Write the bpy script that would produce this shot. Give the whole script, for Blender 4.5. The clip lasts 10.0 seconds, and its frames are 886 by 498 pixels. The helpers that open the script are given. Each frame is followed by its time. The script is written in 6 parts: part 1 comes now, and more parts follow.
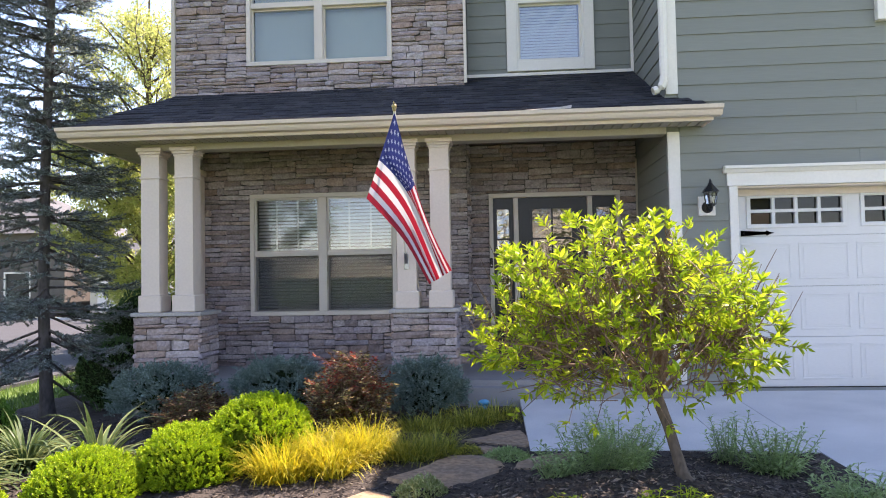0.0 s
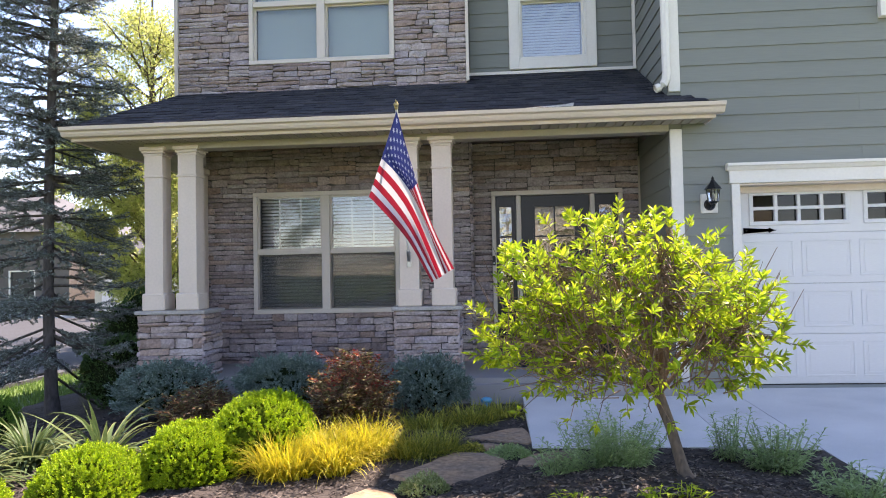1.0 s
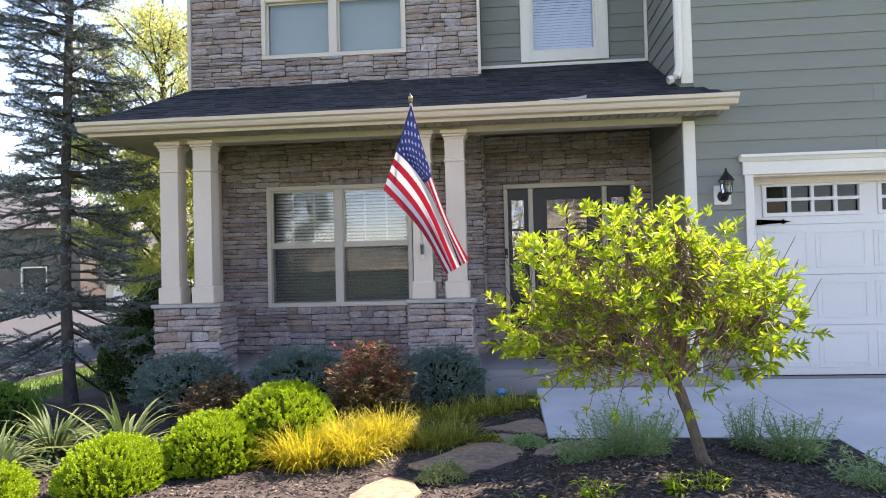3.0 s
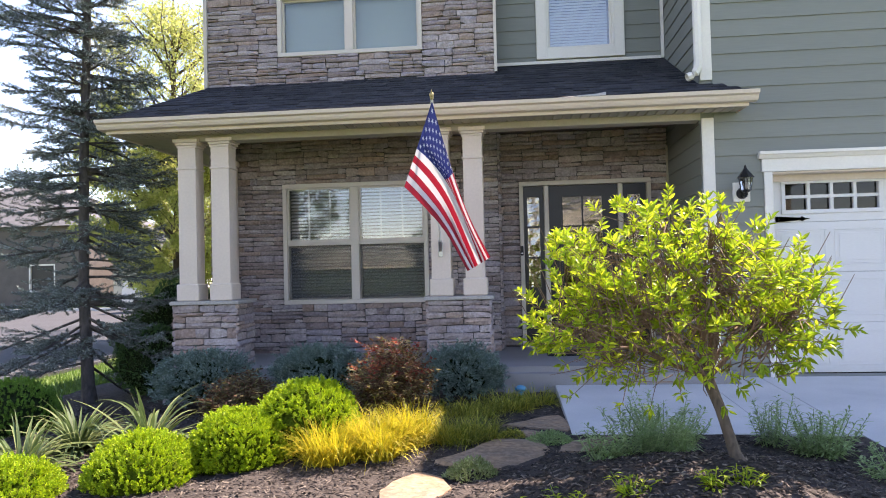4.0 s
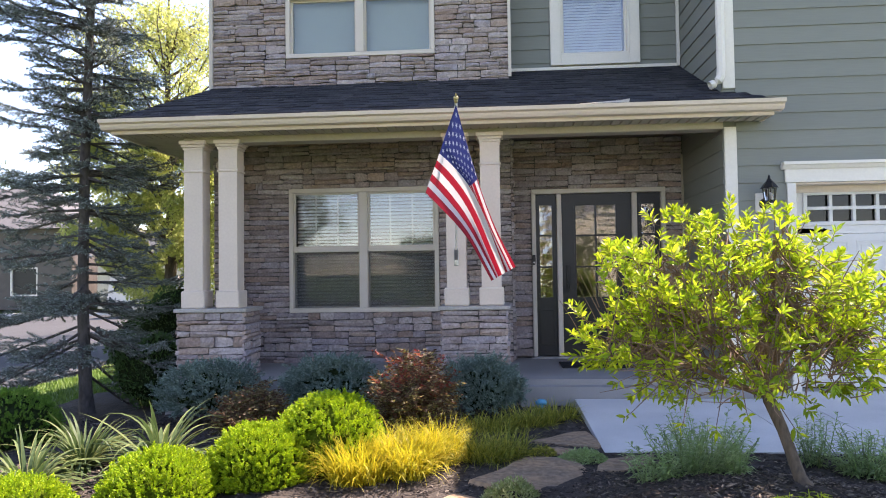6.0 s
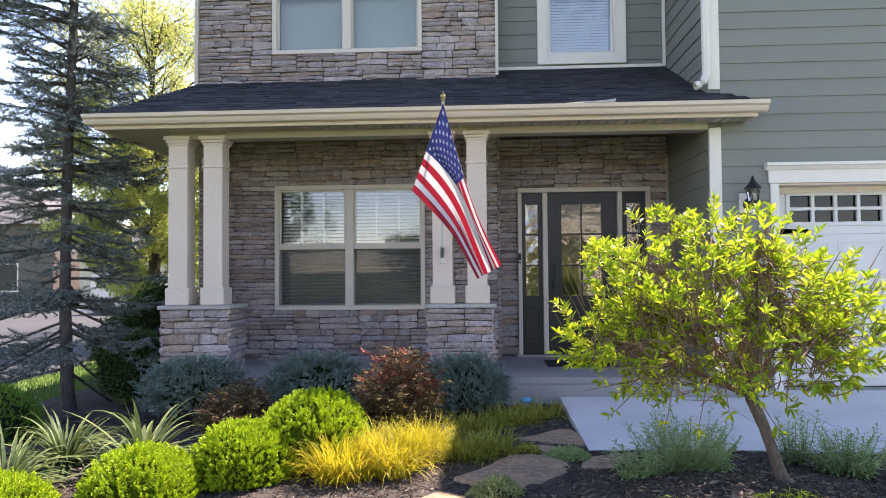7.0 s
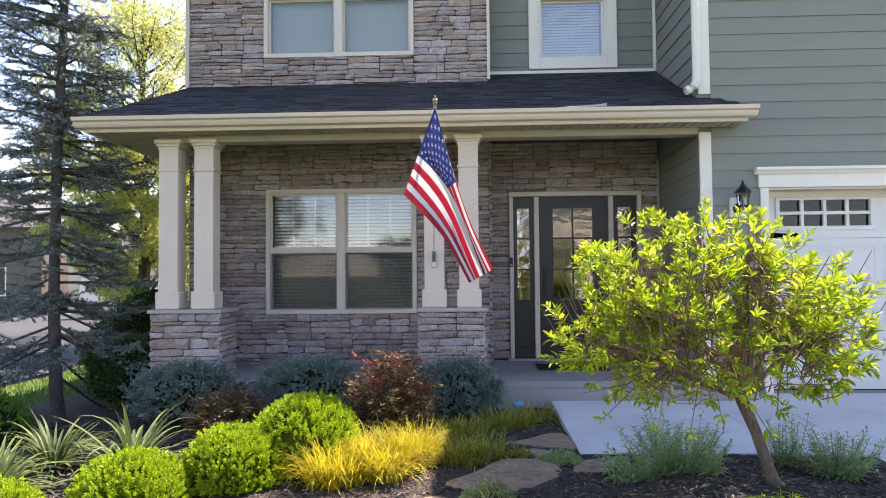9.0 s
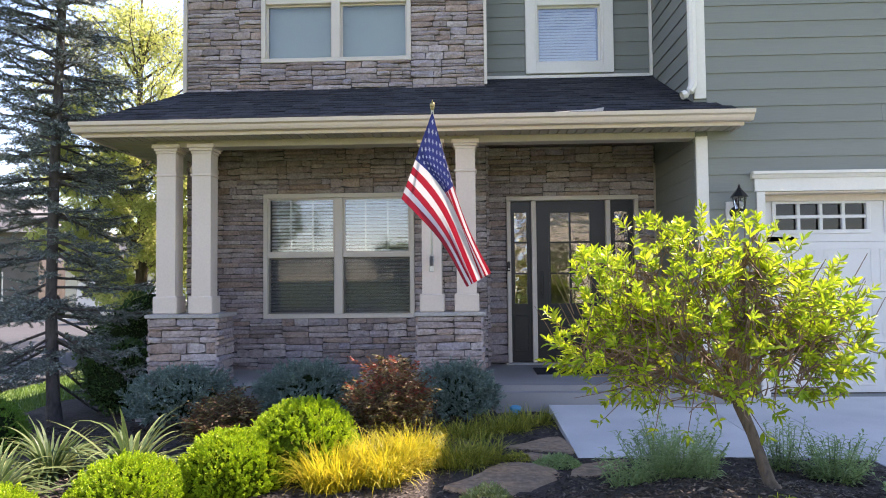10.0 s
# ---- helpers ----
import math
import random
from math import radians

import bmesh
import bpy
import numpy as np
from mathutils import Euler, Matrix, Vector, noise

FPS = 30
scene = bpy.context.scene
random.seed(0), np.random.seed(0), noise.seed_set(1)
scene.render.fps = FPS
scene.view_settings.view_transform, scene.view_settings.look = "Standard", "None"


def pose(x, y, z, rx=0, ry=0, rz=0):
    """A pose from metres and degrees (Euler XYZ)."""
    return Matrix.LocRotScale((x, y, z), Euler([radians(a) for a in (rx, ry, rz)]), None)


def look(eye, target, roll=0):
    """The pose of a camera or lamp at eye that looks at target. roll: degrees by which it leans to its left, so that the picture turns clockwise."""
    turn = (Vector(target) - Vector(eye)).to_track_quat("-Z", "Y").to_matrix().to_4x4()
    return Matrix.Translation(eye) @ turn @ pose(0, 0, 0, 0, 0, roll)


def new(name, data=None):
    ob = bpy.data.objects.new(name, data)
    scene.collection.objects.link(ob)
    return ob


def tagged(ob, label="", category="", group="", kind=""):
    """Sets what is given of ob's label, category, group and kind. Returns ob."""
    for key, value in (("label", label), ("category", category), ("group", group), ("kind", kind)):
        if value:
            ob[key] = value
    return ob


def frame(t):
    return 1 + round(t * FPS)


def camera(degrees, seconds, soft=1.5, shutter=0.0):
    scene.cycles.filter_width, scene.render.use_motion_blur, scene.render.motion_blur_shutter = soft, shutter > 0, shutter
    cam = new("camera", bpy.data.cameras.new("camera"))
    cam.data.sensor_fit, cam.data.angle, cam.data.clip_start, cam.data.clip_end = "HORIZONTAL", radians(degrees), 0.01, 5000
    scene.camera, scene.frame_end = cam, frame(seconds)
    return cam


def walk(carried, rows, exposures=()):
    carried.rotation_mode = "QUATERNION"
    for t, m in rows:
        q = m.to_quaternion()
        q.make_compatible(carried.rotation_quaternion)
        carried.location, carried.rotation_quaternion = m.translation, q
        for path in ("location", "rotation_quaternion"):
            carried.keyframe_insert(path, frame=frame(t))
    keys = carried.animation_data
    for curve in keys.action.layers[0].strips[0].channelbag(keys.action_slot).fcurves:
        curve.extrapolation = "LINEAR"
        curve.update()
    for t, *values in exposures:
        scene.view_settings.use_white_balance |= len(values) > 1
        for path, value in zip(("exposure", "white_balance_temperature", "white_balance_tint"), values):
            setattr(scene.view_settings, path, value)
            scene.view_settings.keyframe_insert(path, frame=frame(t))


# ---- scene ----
cam = camera(64.3, 10.0, soft=1.0)
PATH = [
    (0, (0.23, 0.261, 1.254), (0.075, 2.254, 1.329), -1.1),
    (0.5, (0.234, 0.253, 1.262), (0.075, 2.246, 1.332), -1.2),
    (1, (0.242, 0.246, 1.258), (0.077, 2.238, 1.326), -1.2),
    (1.5, (0.24, 0.243, 1.257), (0.069, 2.234, 1.322), -1.3),
    (2, (0.237, 0.234, 1.254), (0.059, 2.225, 1.315), -1.3),
    (2.5, (0.222, 0.218, 1.244), (0.04, 2.209, 1.302), -1.4),
    (4, (0.023, 0.182, 1.227), (-0.175, 2.172, 1.276), -1.4),
    (4.5, (-0.078, 0.271, 1.235), (-0.28, 2.26, 1.294), -1.4),
    (5, (-0.197, 0.341, 1.252), (-0.393, 2.33, 1.322), -1.3),
    (6.5, (-0.361, 0.374, 1.249), (-0.489, 2.369, 1.316), -0.6),
    (7, (-0.347, 0.369, 1.249), (-0.459, 2.364, 1.312), -0.5),
    (7.5, (-0.344, 0.371, 1.249), (-0.449, 2.367, 1.31), -0.4),
    (8, (-0.349, 0.38, 1.244), (-0.446, 2.377, 1.308), -0.4),
    (8.5, (-0.354, 0.375, 1.247), (-0.446, 2.372, 1.314), -0.5),
    (9, (-0.353, 0.37, 1.248), (-0.44, 2.367, 1.322), -0.5),
    (9.5, (-0.354, 0.365, 1.248), (-0.438, 2.362, 1.328), -0.6),
    (10, (-0.352, 0.359, 1.248), (-0.432, 2.356, 1.334), -0.6),
]
walk(cam, [(t, look(eye, target, roll)) for t, eye, target, roll in PATH], exposures=[(0, 2.07, 7330, 26), (10, 2.07, 7330, 26)])

# ---- world, sun, exposure ----
SUN_WAY = Vector((1.0, 1.2, 2.3)).normalized()
world = bpy.data.worlds.new("sky")
scene.world = world
world.use_nodes = True
wn = world.node_tree.nodes
sky = wn.new("ShaderNodeTexSky")
sky.sky_type, sky.sun_disc = "NISHITA", False
sky.sun_elevation = math.asin(SUN_WAY.z)
sky.sun_rotation = math.atan2(SUN_WAY.x, SUN_WAY.y)
sky.dust_density, sky.ozone_density, sky.altitude = 0.0, 1.5, 900
wn["Background"].inputs[1].default_value = 0.125
world.node_tree.links.new(sky.outputs[0], wn["Background"].inputs[0])
sun = new("sun", bpy.data.lights.new("sun", "SUN"))
sun.data.energy, sun.data.angle, sun.data.color = 5.0, radians(0.53), (1.0, 0.95, 0.86)
sun.matrix_world = look(SUN_WAY * 40, (0, 0, 0))


# ---- materials ----
def material(name, colour, rough=0.7, metal=0.0, vary=0.15, scale=6.0, bump=0.2, fine=60.0, stretch=(1, 1, 1), tint=None, per="", spread=0.0, translucent=0.0, specular=0.35, coords="Object"):
    """A procedural surface: base colour, broad stains and fine grain, relief, and a per-piece change of colour."""
    m = bpy.data.materials.new(name)
    m.use_nodes = True
    nt = m.node_tree
    n, l = nt.nodes, nt.links
    bsdf = n["Principled BSDF"]
    bsdf.inputs["Roughness"].default_value, bsdf.inputs["Metallic"].default_value = rough, metal
    bsdf.inputs["Specular IOR Level"].default_value = specular
    co = n.new("ShaderNodeTexCoord")
    mp = n.new("ShaderNodeMapping")
    mp.inputs["Scale"].default_value = stretch
    if coords == "World":
        geo = n.new("ShaderNodeNewGeometry")
        l.new(geo.outputs["Position"], mp.inputs[0])
    else:
        l.new(co.outputs[coords], mp.inputs[0])
    broad, grain = n.new("ShaderNodeTexNoise"), n.new("ShaderNodeTexNoise")
    broad.inputs["Scale"].default_value, broad.inputs["Detail"].default_value = scale, 4
    grain.inputs["Scale"].default_value, grain.inputs["Detail"].default_value = fine, 3
    for tex in (broad, grain):
        l.new(mp.outputs[0], tex.inputs["Vector"])
    mix = n.new("ShaderNodeMix")
    mix.data_type = "RGBA"
    second = tint or tuple(c * (1 - vary) for c in colour)
    mix.inputs[6].default_value, mix.inputs[7].default_value = (*colour, 1), (*second, 1)
    ramp = n.new("ShaderNodeMapRange")
    ramp.inputs[1].default_value, ramp.inputs[2].default_value = 0.35, 0.65
    l.new(broad.outputs[0], ramp.inputs[0])
    l.new(ramp.outputs[0], mix.inputs[0])
    hsv = n.new("ShaderNodeHueSaturation")
    l.new(mix.outputs[2], hsv.inputs["Color"])
    val = n.new("ShaderNodeMapRange")
    val.inputs[3].default_value, val.inputs[4].default_value = 1 - vary, 1 + vary
    l.new(grain.outputs[0], val.inputs[0])
    val.inputs[1].default_value, val.inputs[2].default_value = 0.3, 0.7
    last = val.outputs[0]
    if per:
        src = n.new("ShaderNodeObjectInfo").outputs["Random"] if per == "object" else n.new("ShaderNodeNewGeometry").outputs["Random Per Island"]
        pv = n.new("ShaderNodeMapRange")
        pv.inputs[3].default_value, pv.inputs[4].default_value = 1 - spread, 1 + spread
        l.new(src, pv.inputs[0])
        mul = n.new("ShaderNodeMath")
        mul.operation = "MULTIPLY"
        l.new(pv.outputs[0], mul.inputs[0])
        l.new(val.outputs[0], mul.inputs[1])
        last = mul.outputs[0]
    l.new(last, hsv.inputs["Value"])
    l.new(hsv.outputs[0], bsdf.inputs["Base Color"])
    if bump:
        bp = n.new("ShaderNodeBump")
        bp.inputs["Strength"].default_value, bp.inputs["Distance"].default_value = bump, 0.01
        l.new(grain.outputs[0], bp.inputs["Height"])
        l.new(bp.outputs[0], bsdf.inputs["Normal"])
    if translucent:
        tr, ms = n.new("ShaderNodeBsdfTranslucent"), n.new("ShaderNodeMixShader")
        ms.inputs[0].default_value = translucent
        l.new(hsv.outputs[0], tr.inputs[0])
        l.new(bsdf.outputs[0], ms.inputs[1])
        l.new(tr.outputs[0], ms.inputs[2])
        l.new(ms.outputs[0], n["Material Output"].inputs[0])
    return m


def palette(m, colours, per="object"):
    """Swap the base colour of a material for a choice of colours, one for each piece."""
    n, l = m.node_tree.nodes, m.node_tree.links
    ramp = n.new("ShaderNodeValToRGB")
    ramp.color_ramp.interpolation = "CONSTANT"
    while len(ramp.color_ramp.elements) < len(colours):
        ramp.color_ramp.elements.new(0.5)
    for i, c in enumerate(colours):
        ramp.color_ramp.elements[i].position = i / len(colours)
        ramp.color_ramp.elements[i].color = (*c, 1)
    src = n.new("ShaderNodeObjectInfo").outputs["Random"] if per == "object" else n.new("ShaderNodeNewGeometry").outputs["Random Per Island"]
    l.new(src, ramp.inputs[0])
    hsv = n["Hue/Saturation/Value"]
    old = hsv.inputs["Color"].links[0].from_socket
    mix = n.new("ShaderNodeMix")
    mix.data_type, mix.blend_type = "RGBA", "MULTIPLY"
    mix.inputs[0].default_value = 1.0
    l.new(ramp.outputs[0], mix.inputs[6])
    l.new(old, mix.inputs[7])
    l.new(mix.outputs[2], hsv.inputs["Color"])
    return m


def glass_material(name, tint=(0.95, 0.97, 0.97), gain=1.95, wavy=0.0):
    m = bpy.data.materials.new(name)
    m.use_nodes = True
    n, l = m.node_tree.nodes, m.node_tree.links
    n.remove(n["Principled BSDF"])
    fr, tr, gl, ms, mu = (n.new("ShaderNode" + k) for k in ("Fresnel", "BsdfTransparent", "BsdfGlossy", "MixShader", "Math"))
    fr.inputs[0].default_value = 1.52
    mu.operation, mu.inputs[1].default_value = "MULTIPLY", gain
    mu.use_clamp = True
    tr.inputs[0].default_value = (*tint, 1)
    gl.inputs["Roughness"].default_value = 0.0
    if wavy:
        geo, tex, bp = n.new("ShaderNodeNewGeometry"), n.new("ShaderNodeTexNoise"), n.new("ShaderNodeBump")
        tex.inputs["Scale"].default_value, tex.inputs["Detail"].default_value = 9.0, 2
        bp.inputs["Strength"].default_value, bp.inputs["Distance"].default_value = wavy, 0.02
        l.new(geo.outputs["Position"], tex.inputs["Vector"])
        l.new(tex.outputs[0], bp.inputs["Height"])
        l.new(bp.outputs[0], gl.inputs["Normal"])
    l.new(fr.outputs[0], mu.inputs[0])
    l.new(mu.outputs[0], ms.inputs[0])
    l.new(tr.outputs[0], ms.inputs[1])
    l.new(gl.outputs[0], ms.inputs[2])
    l.new(ms.outputs[0], n["Material Output"].inputs[0])
    return m


STONES = [(0.355, 0.293, 0.281), (0.300, 0.250, 0.246), (0.395, 0.336, 0.330), (0.320, 0.235, 0.202), (0.265, 0.206, 0.192), (0.420, 0.365, 0.355), (0.335, 0.288, 0.300), (0.360, 0.274, 0.236), (0.310, 0.274, 0.291), (0.345, 0.283, 0.266), (0.285, 0.230, 0.227), (0.375, 0.317, 0.310)]
M_STONE = palette(material("ledge_stone", (1, 1, 1), 0.85, vary=0.22, scale=9, bump=0.9, fine=38, coords="World", tint=(0.78, 0.76, 0.75), per="object", spread=0.12), STONES)
M_STONE_STUFF = palette(material("ledge_stone_rest", (1, 1, 1), 0.85, vary=0.22, scale=9, bump=0.9, fine=38, coords="World", tint=(0.78, 0.76, 0.75), per="island", spread=0.12), STONES, "island")
M_MORTAR = material("dark_joint", (0.10, 0.092, 0.09), 0.95, bump=0.3)
M_SIDING = material("sage_siding", (0.19, 0.197, 0.175), 0.6, vary=0.05, scale=1.2, bump=0.12, fine=30, stretch=(0.15, 1, 4), coords="World", per="object", spread=0.035)
M_TRIM = material("cream_trim", (0.60, 0.505, 0.43), 0.5, vary=0.04, scale=2, bump=0.04, fine=40, coords="World")
M_WHITE = material("white_trim", (0.68, 0.64, 0.585), 0.5, vary=0.03, scale=2, bump=0.04, fine=40, coords="World")
M_VINYL = material("almond_vinyl", (0.56, 0.495, 0.43), 0.45, vary=0.03, scale=3, bump=0.03, coords="World")
M_GARAGE = material("white_steel_door", (0.60, 0.59, 0.58), 0.45, vary=0.03, scale=1.5, bump=0.10, fine=70, stretch=(0.3, 1, 3), coords="World")
M_SOFFIT = material("soffit_vinyl", (0.36, 0.32, 0.26), 0.6, vary=0.05, scale=3, bump=0.05, coords="World")
M_SHINGLE = palette(material("charcoal_shingle", (1, 1, 1), 0.9, vary=0.3, scale=5, bump=0.9, fine=160, coords="World", tint=(0.8, 0.8, 0.82), per="object", spread=0.2), [(0.034, 0.034, 0.04), (0.024, 0.025, 0.031), (0.046, 0.045, 0.05), (0.03, 0.031, 0.037)])
M_SHINGLE_STUFF = palette(material("charcoal_shingle_rest", (1, 1, 1), 0.9, vary=0.3, scale=5, bump=0.9, fine=160, coords="World", tint=(0.8, 0.8, 0.82), per="island", spread=0.2), [(0.034, 0.034, 0.04), (0.024, 0.025, 0.031), (0.046, 0.045, 0.05), (0.03, 0.031, 0.037)], "island")
M_PORCH_CEILING = material("stained_ceiling_board", (0.13, 0.095, 0.07), 0.6, vary=0.15, scale=3, bump=0.2, fine=40, stretch=(1, 6, 1), coords="World")
M_CONCRETE = material("pale_concrete", (0.56, 0.55, 0.53), 0.85, vary=0.07, scale=1.3, bump=0.25, fine=120, coords="World", tint=(0.46, 0.46, 0.45))
M_PORCH = material("porch_concrete", (0.27, 0.26, 0.255), 0.8, vary=0.08, scale=2, bump=0.2, fine=100, coords="World")
M_CAPSTONE = material("cap_stone", (0.36, 0.34, 0.32), 0.8, vary=0.12, scale=5, bump=0.3, fine=60, coords="World")
M_ASPHALT = material("asphalt", (0.047, 0.048, 0.052), 0.9, vary=0.15, scale=0.7, bump=0.3, fine=90, coords="World")
M_MULCH = material("dark_mulch", (0.034, 0.027, 0.023), 0.95, vary=0.5, scale=3, bump=1.0, fine=55, coords="World", tint=(0.052, 0.041, 0.035))
M_CHIP = palette(material("mulch_chip", (1, 1, 1), 0.95, vary=0.3, scale=20, bump=0.3, per="island", spread=0.4), [(0.05, 0.039, 0.032), (0.07, 0.054, 0.045), (0.035, 0.028, 0.024), (0.10, 0.08, 0.064), (0.055, 0.042, 0.035), (0.14, 0.115, 0.092)], "island")
M_LAWN = material("lawn", (0.07, 0.125, 0.022), 0.9, vary=0.3, scale=0.8, bump=0.8, fine=45, coords="World", tint=(0.10, 0.14, 0.03))
M_BARK = material("grey_bark", (0.11, 0.083, 0.062), 0.9, vary=0.3, scale=14, bump=0.9, fine=45, stretch=(1, 1, 0.25))
M_TWIG = material("brown_twig", (0.20, 0.13, 0.09), 0.85, vary=0.25, scale=12, bump=0.3)
M_SPRUCE_BARK = material("spruce_bark", (0.085, 0.075, 0.072), 0.95, vary=0.3, scale=10, bump=0.9, fine=30, stretch=(1, 1, 0.4))
M_SCREEN = bpy.data.materials.new("insect_screen")
M_SCREEN.use_nodes = True
sn, sl = M_SCREEN.node_tree.nodes, M_SCREEN.node_tree.links
s_mix, s_clear = sn.new("ShaderNodeMixShader"), sn.new("ShaderNodeBsdfTransparent")
sn["Principled BSDF"].inputs["Base Color"].default_value = (0.06, 0.062, 0.065, 1)
sn["Principled BSDF"].inputs["Roughness"].default_value = 0.8
s_mix.inputs[0].default_value = 0.36
sl.new(s_clear.outputs[0], s_mix.inputs[1])
sl.new(sn["Principled BSDF"].outputs[0], s_mix.inputs[2])
sl.new(s_mix.outputs[0], sn["Material Output"].inputs[0])
M_GLASS = glass_material("window_glass")
M_UPPER_GLASS = glass_material("upper_window_glass", (0.95, 0.97, 0.96), 1.3)
M_SKY_GLASS = glass_material("sky_reflecting_glass", (0.95, 0.97, 0.97), 3.2)
M_DOOR_GLASS = glass_material("wavy_door_glass", (0.8, 0.8, 0.8), 4.0, 0.12)
M_LEADED_GLASS = glass_material("rippled_sidelight_glass", (0.6, 0.6, 0.6), 4.0, 0.5)
M_GARAGE_GLASS = glass_material("garage_window_glass", (0.13, 0.13, 0.13), 0.8)
M_DARK_DOOR = material("black_door_paint", (0.016, 0.016, 0.02), 0.35, vary=0.1, scale=3, bump=0.05, coords="World")
M_BLACK = material("black_metal", (0.012, 0.012, 0.013), 0.4, vary=0.15, scale=8, bump=0.1)
M_STEEL = material("dull_steel", (0.4, 0.4, 0.4), 0.35, 0.9, vary=0.1, bump=0.05)
M_POLE = material("white_pole", (0.7, 0.68, 0.64), 0.35, vary=0.04, bump=0.02)
M_GOLD = material("gold_finial", (0.50, 0.40, 0.2), 0.4, 0.9, vary=0.1, bump=0.05)
M_RED = material("flag_red", (0.31, 0.010, 0.025), 0.7, vary=0.05, scale=5, bump=0.15, fine=300, translucent=0.22)
M_FWHITE = material("flag_white", (0.58, 0.56, 0.58), 0.7, vary=0.03, scale=5, bump=0.15, fine=300, translucent=0.22)
M_BLUE = material("flag_blue", (0.018, 0.026, 0.13), 0.7, vary=0.05, scale=5, bump=0.15, fine=300, translucent=0.25)
M_ROOM = material("room_paint", (0.30, 0.27, 0.23), 0.9, vary=0.05, bump=0.0)
M_BLIND = material("white_blind", (0.62, 0.62, 0.60), 0.6, vary=0.03, bump=0.0, translucent=0.2)
M_PALE_BLIND = material("pale_shade", (0.31, 0.345, 0.32), 0.7, vary=0.03, bump=0.03)
M_FLAG = material("tan_flagstone", (0.30, 0.19, 0.11), 0.7, vary=0.34, scale=3.6, bump=1.0, fine=24, coords="World", tint=(0.21, 0.15, 0.105), per="object", spread=0.15)
M_LANTERN_GLASS = glass_material("lantern_glass", (0.9, 0.9, 0.88), 2.0)
M_BLUE_POT = material("blue_plastic", (0.05, 0.26, 0.42), 0.3, vary=0.05, bump=0.0)
M_MAT = material("black_door_mat", (0.02, 0.02, 0.022), 0.95, vary=0.3, bump=0.6, fine=150)


def leaf_material(name, colours, rough=0.5, translucent=0.4, vary=0.2):
    m = material(name, (1, 1, 1), rough, vary=vary, scale=12, bump=0.0, fine=90, per="island", spread=0.25, translucent=translucent, specular=0.3)
    return palette(m, colours, "island")


M_SHRUB_LEAF = leaf_material("bright_leaf", [(0.31, 0.43, 0.02), (0.37, 0.48, 0.025), (0.24, 0.37, 0.02), (0.43, 0.50, 0.03)], 0.45, 0.47)
M_GOLD_LEAF = leaf_material("golden_evergreen", [(0.29, 0.44, 0.012), (0.36, 0.50, 0.016), (0.22, 0.37, 0.012), (0.44, 0.54, 0.02)], 0.5, 0.24)
M_SEDUM = leaf_material("sedum_leaf", [(0.30, 0.34, 0.13), (0.40, 0.43, 0.20), (0.22, 0.28, 0.09)], 0.5, 0.3)
M_DARK_LEAF = leaf_material("dark_evergreen", [(0.055, 0.12, 0.03), (0.07, 0.145, 0.035), (0.045, 0.095, 0.028)], 0.5, 0.25)
M_GREEN_LEAF = leaf_material("green_clipped_leaf", [(0.14, 0.30, 0.035), (0.18, 0.35, 0.045), (0.10, 0.22, 0.03)], 0.5, 0.3)
M_NEEDLE = leaf_material("spruce_needle", [(0.13, 0.165, 0.145), (0.185, 0.225, 0.205), (0.095, 0.12, 0.105), (0.27, 0.31, 0.29)], 0.6, 0.12)
M_BLUE_NEEDLE = leaf_material("blue_spruce_needle", [(0.115, 0.19, 0.155), (0.155, 0.235, 0.20), (0.085, 0.135, 0.11), (0.24, 0.32, 0.28)], 0.6, 0.12)
M_YELLOW_BLADE = leaf_material("yellow_sedge", [(0.46, 0.40, 0.02), (0.55, 0.48, 0.035), (0.36, 0.35, 0.02), (0.50, 0.39, 0.022)], 0.5, 0.45)
M_GREEN_BLADE = leaf_material("olive_sedge", [(0.27, 0.29, 0.04), (0.40, 0.39, 0.06), (0.17, 0.21, 0.03), (0.47, 0.43, 0.08)], 0.5, 0.4)
M_YUCCA = leaf_material("yucca_green", [(0.085, 0.14, 0.05), (0.11, 0.165, 0.06), (0.065, 0.105, 0.04)], 0.5, 0.25)
M_YUCCA_EDGE = leaf_material("yucca_cream_edge", [(0.19, 0.23, 0.08), (0.29, 0.31, 0.12), (0.14, 0.18, 0.06)], 0.5, 0.3)
M_NANDINA = leaf_material("nandina_leaf", [(0.12, 0.06, 0.03), (0.16, 0.07, 0.035), (0.11, 0.11, 0.04), (0.34, 0.27, 0.13), (0.08, 0.045, 0.025), (0.14, 0.12, 0.045)], 0.45, 0.42)
M_NANDINA_RED = leaf_material("nandina_red_tip", [(0.30, 0.035, 0.028), (0.22, 0.04, 0.025), (0.28, 0.11, 0.05)], 0.45, 0.35)
M_WEED = leaf_material("aster_leaf", [(0.32, 0.44, 0.19), (0.40, 0.52, 0.24), (0.25, 0.37, 0.14)], 0.5, 0.45)
# near-black core colour: shade between leaves and needles put into the paint
M_INNER_SHADE = material("painted_inner_shade", (0.02, 0.03, 0.012), 1.0, vary=0.4, scale=20, bump=0.6, fine=60, specular=0.0)
# olive version for the golden shrubs, painting softer shade into their gaps
M_GOLD_INNER_SHADE = material("golden_shade_core", (0.06, 0.09, 0.008), 1.0, vary=0.4, scale=30, bump=0.8, fine=70, specular=0.0)
M_SPRING_LEAF = leaf_material("spring_leaf", [(0.47, 0.50, 0.15), (0.55, 0.56, 0.20), (0.40, 0.45, 0.12)], 0.5, 0.6)
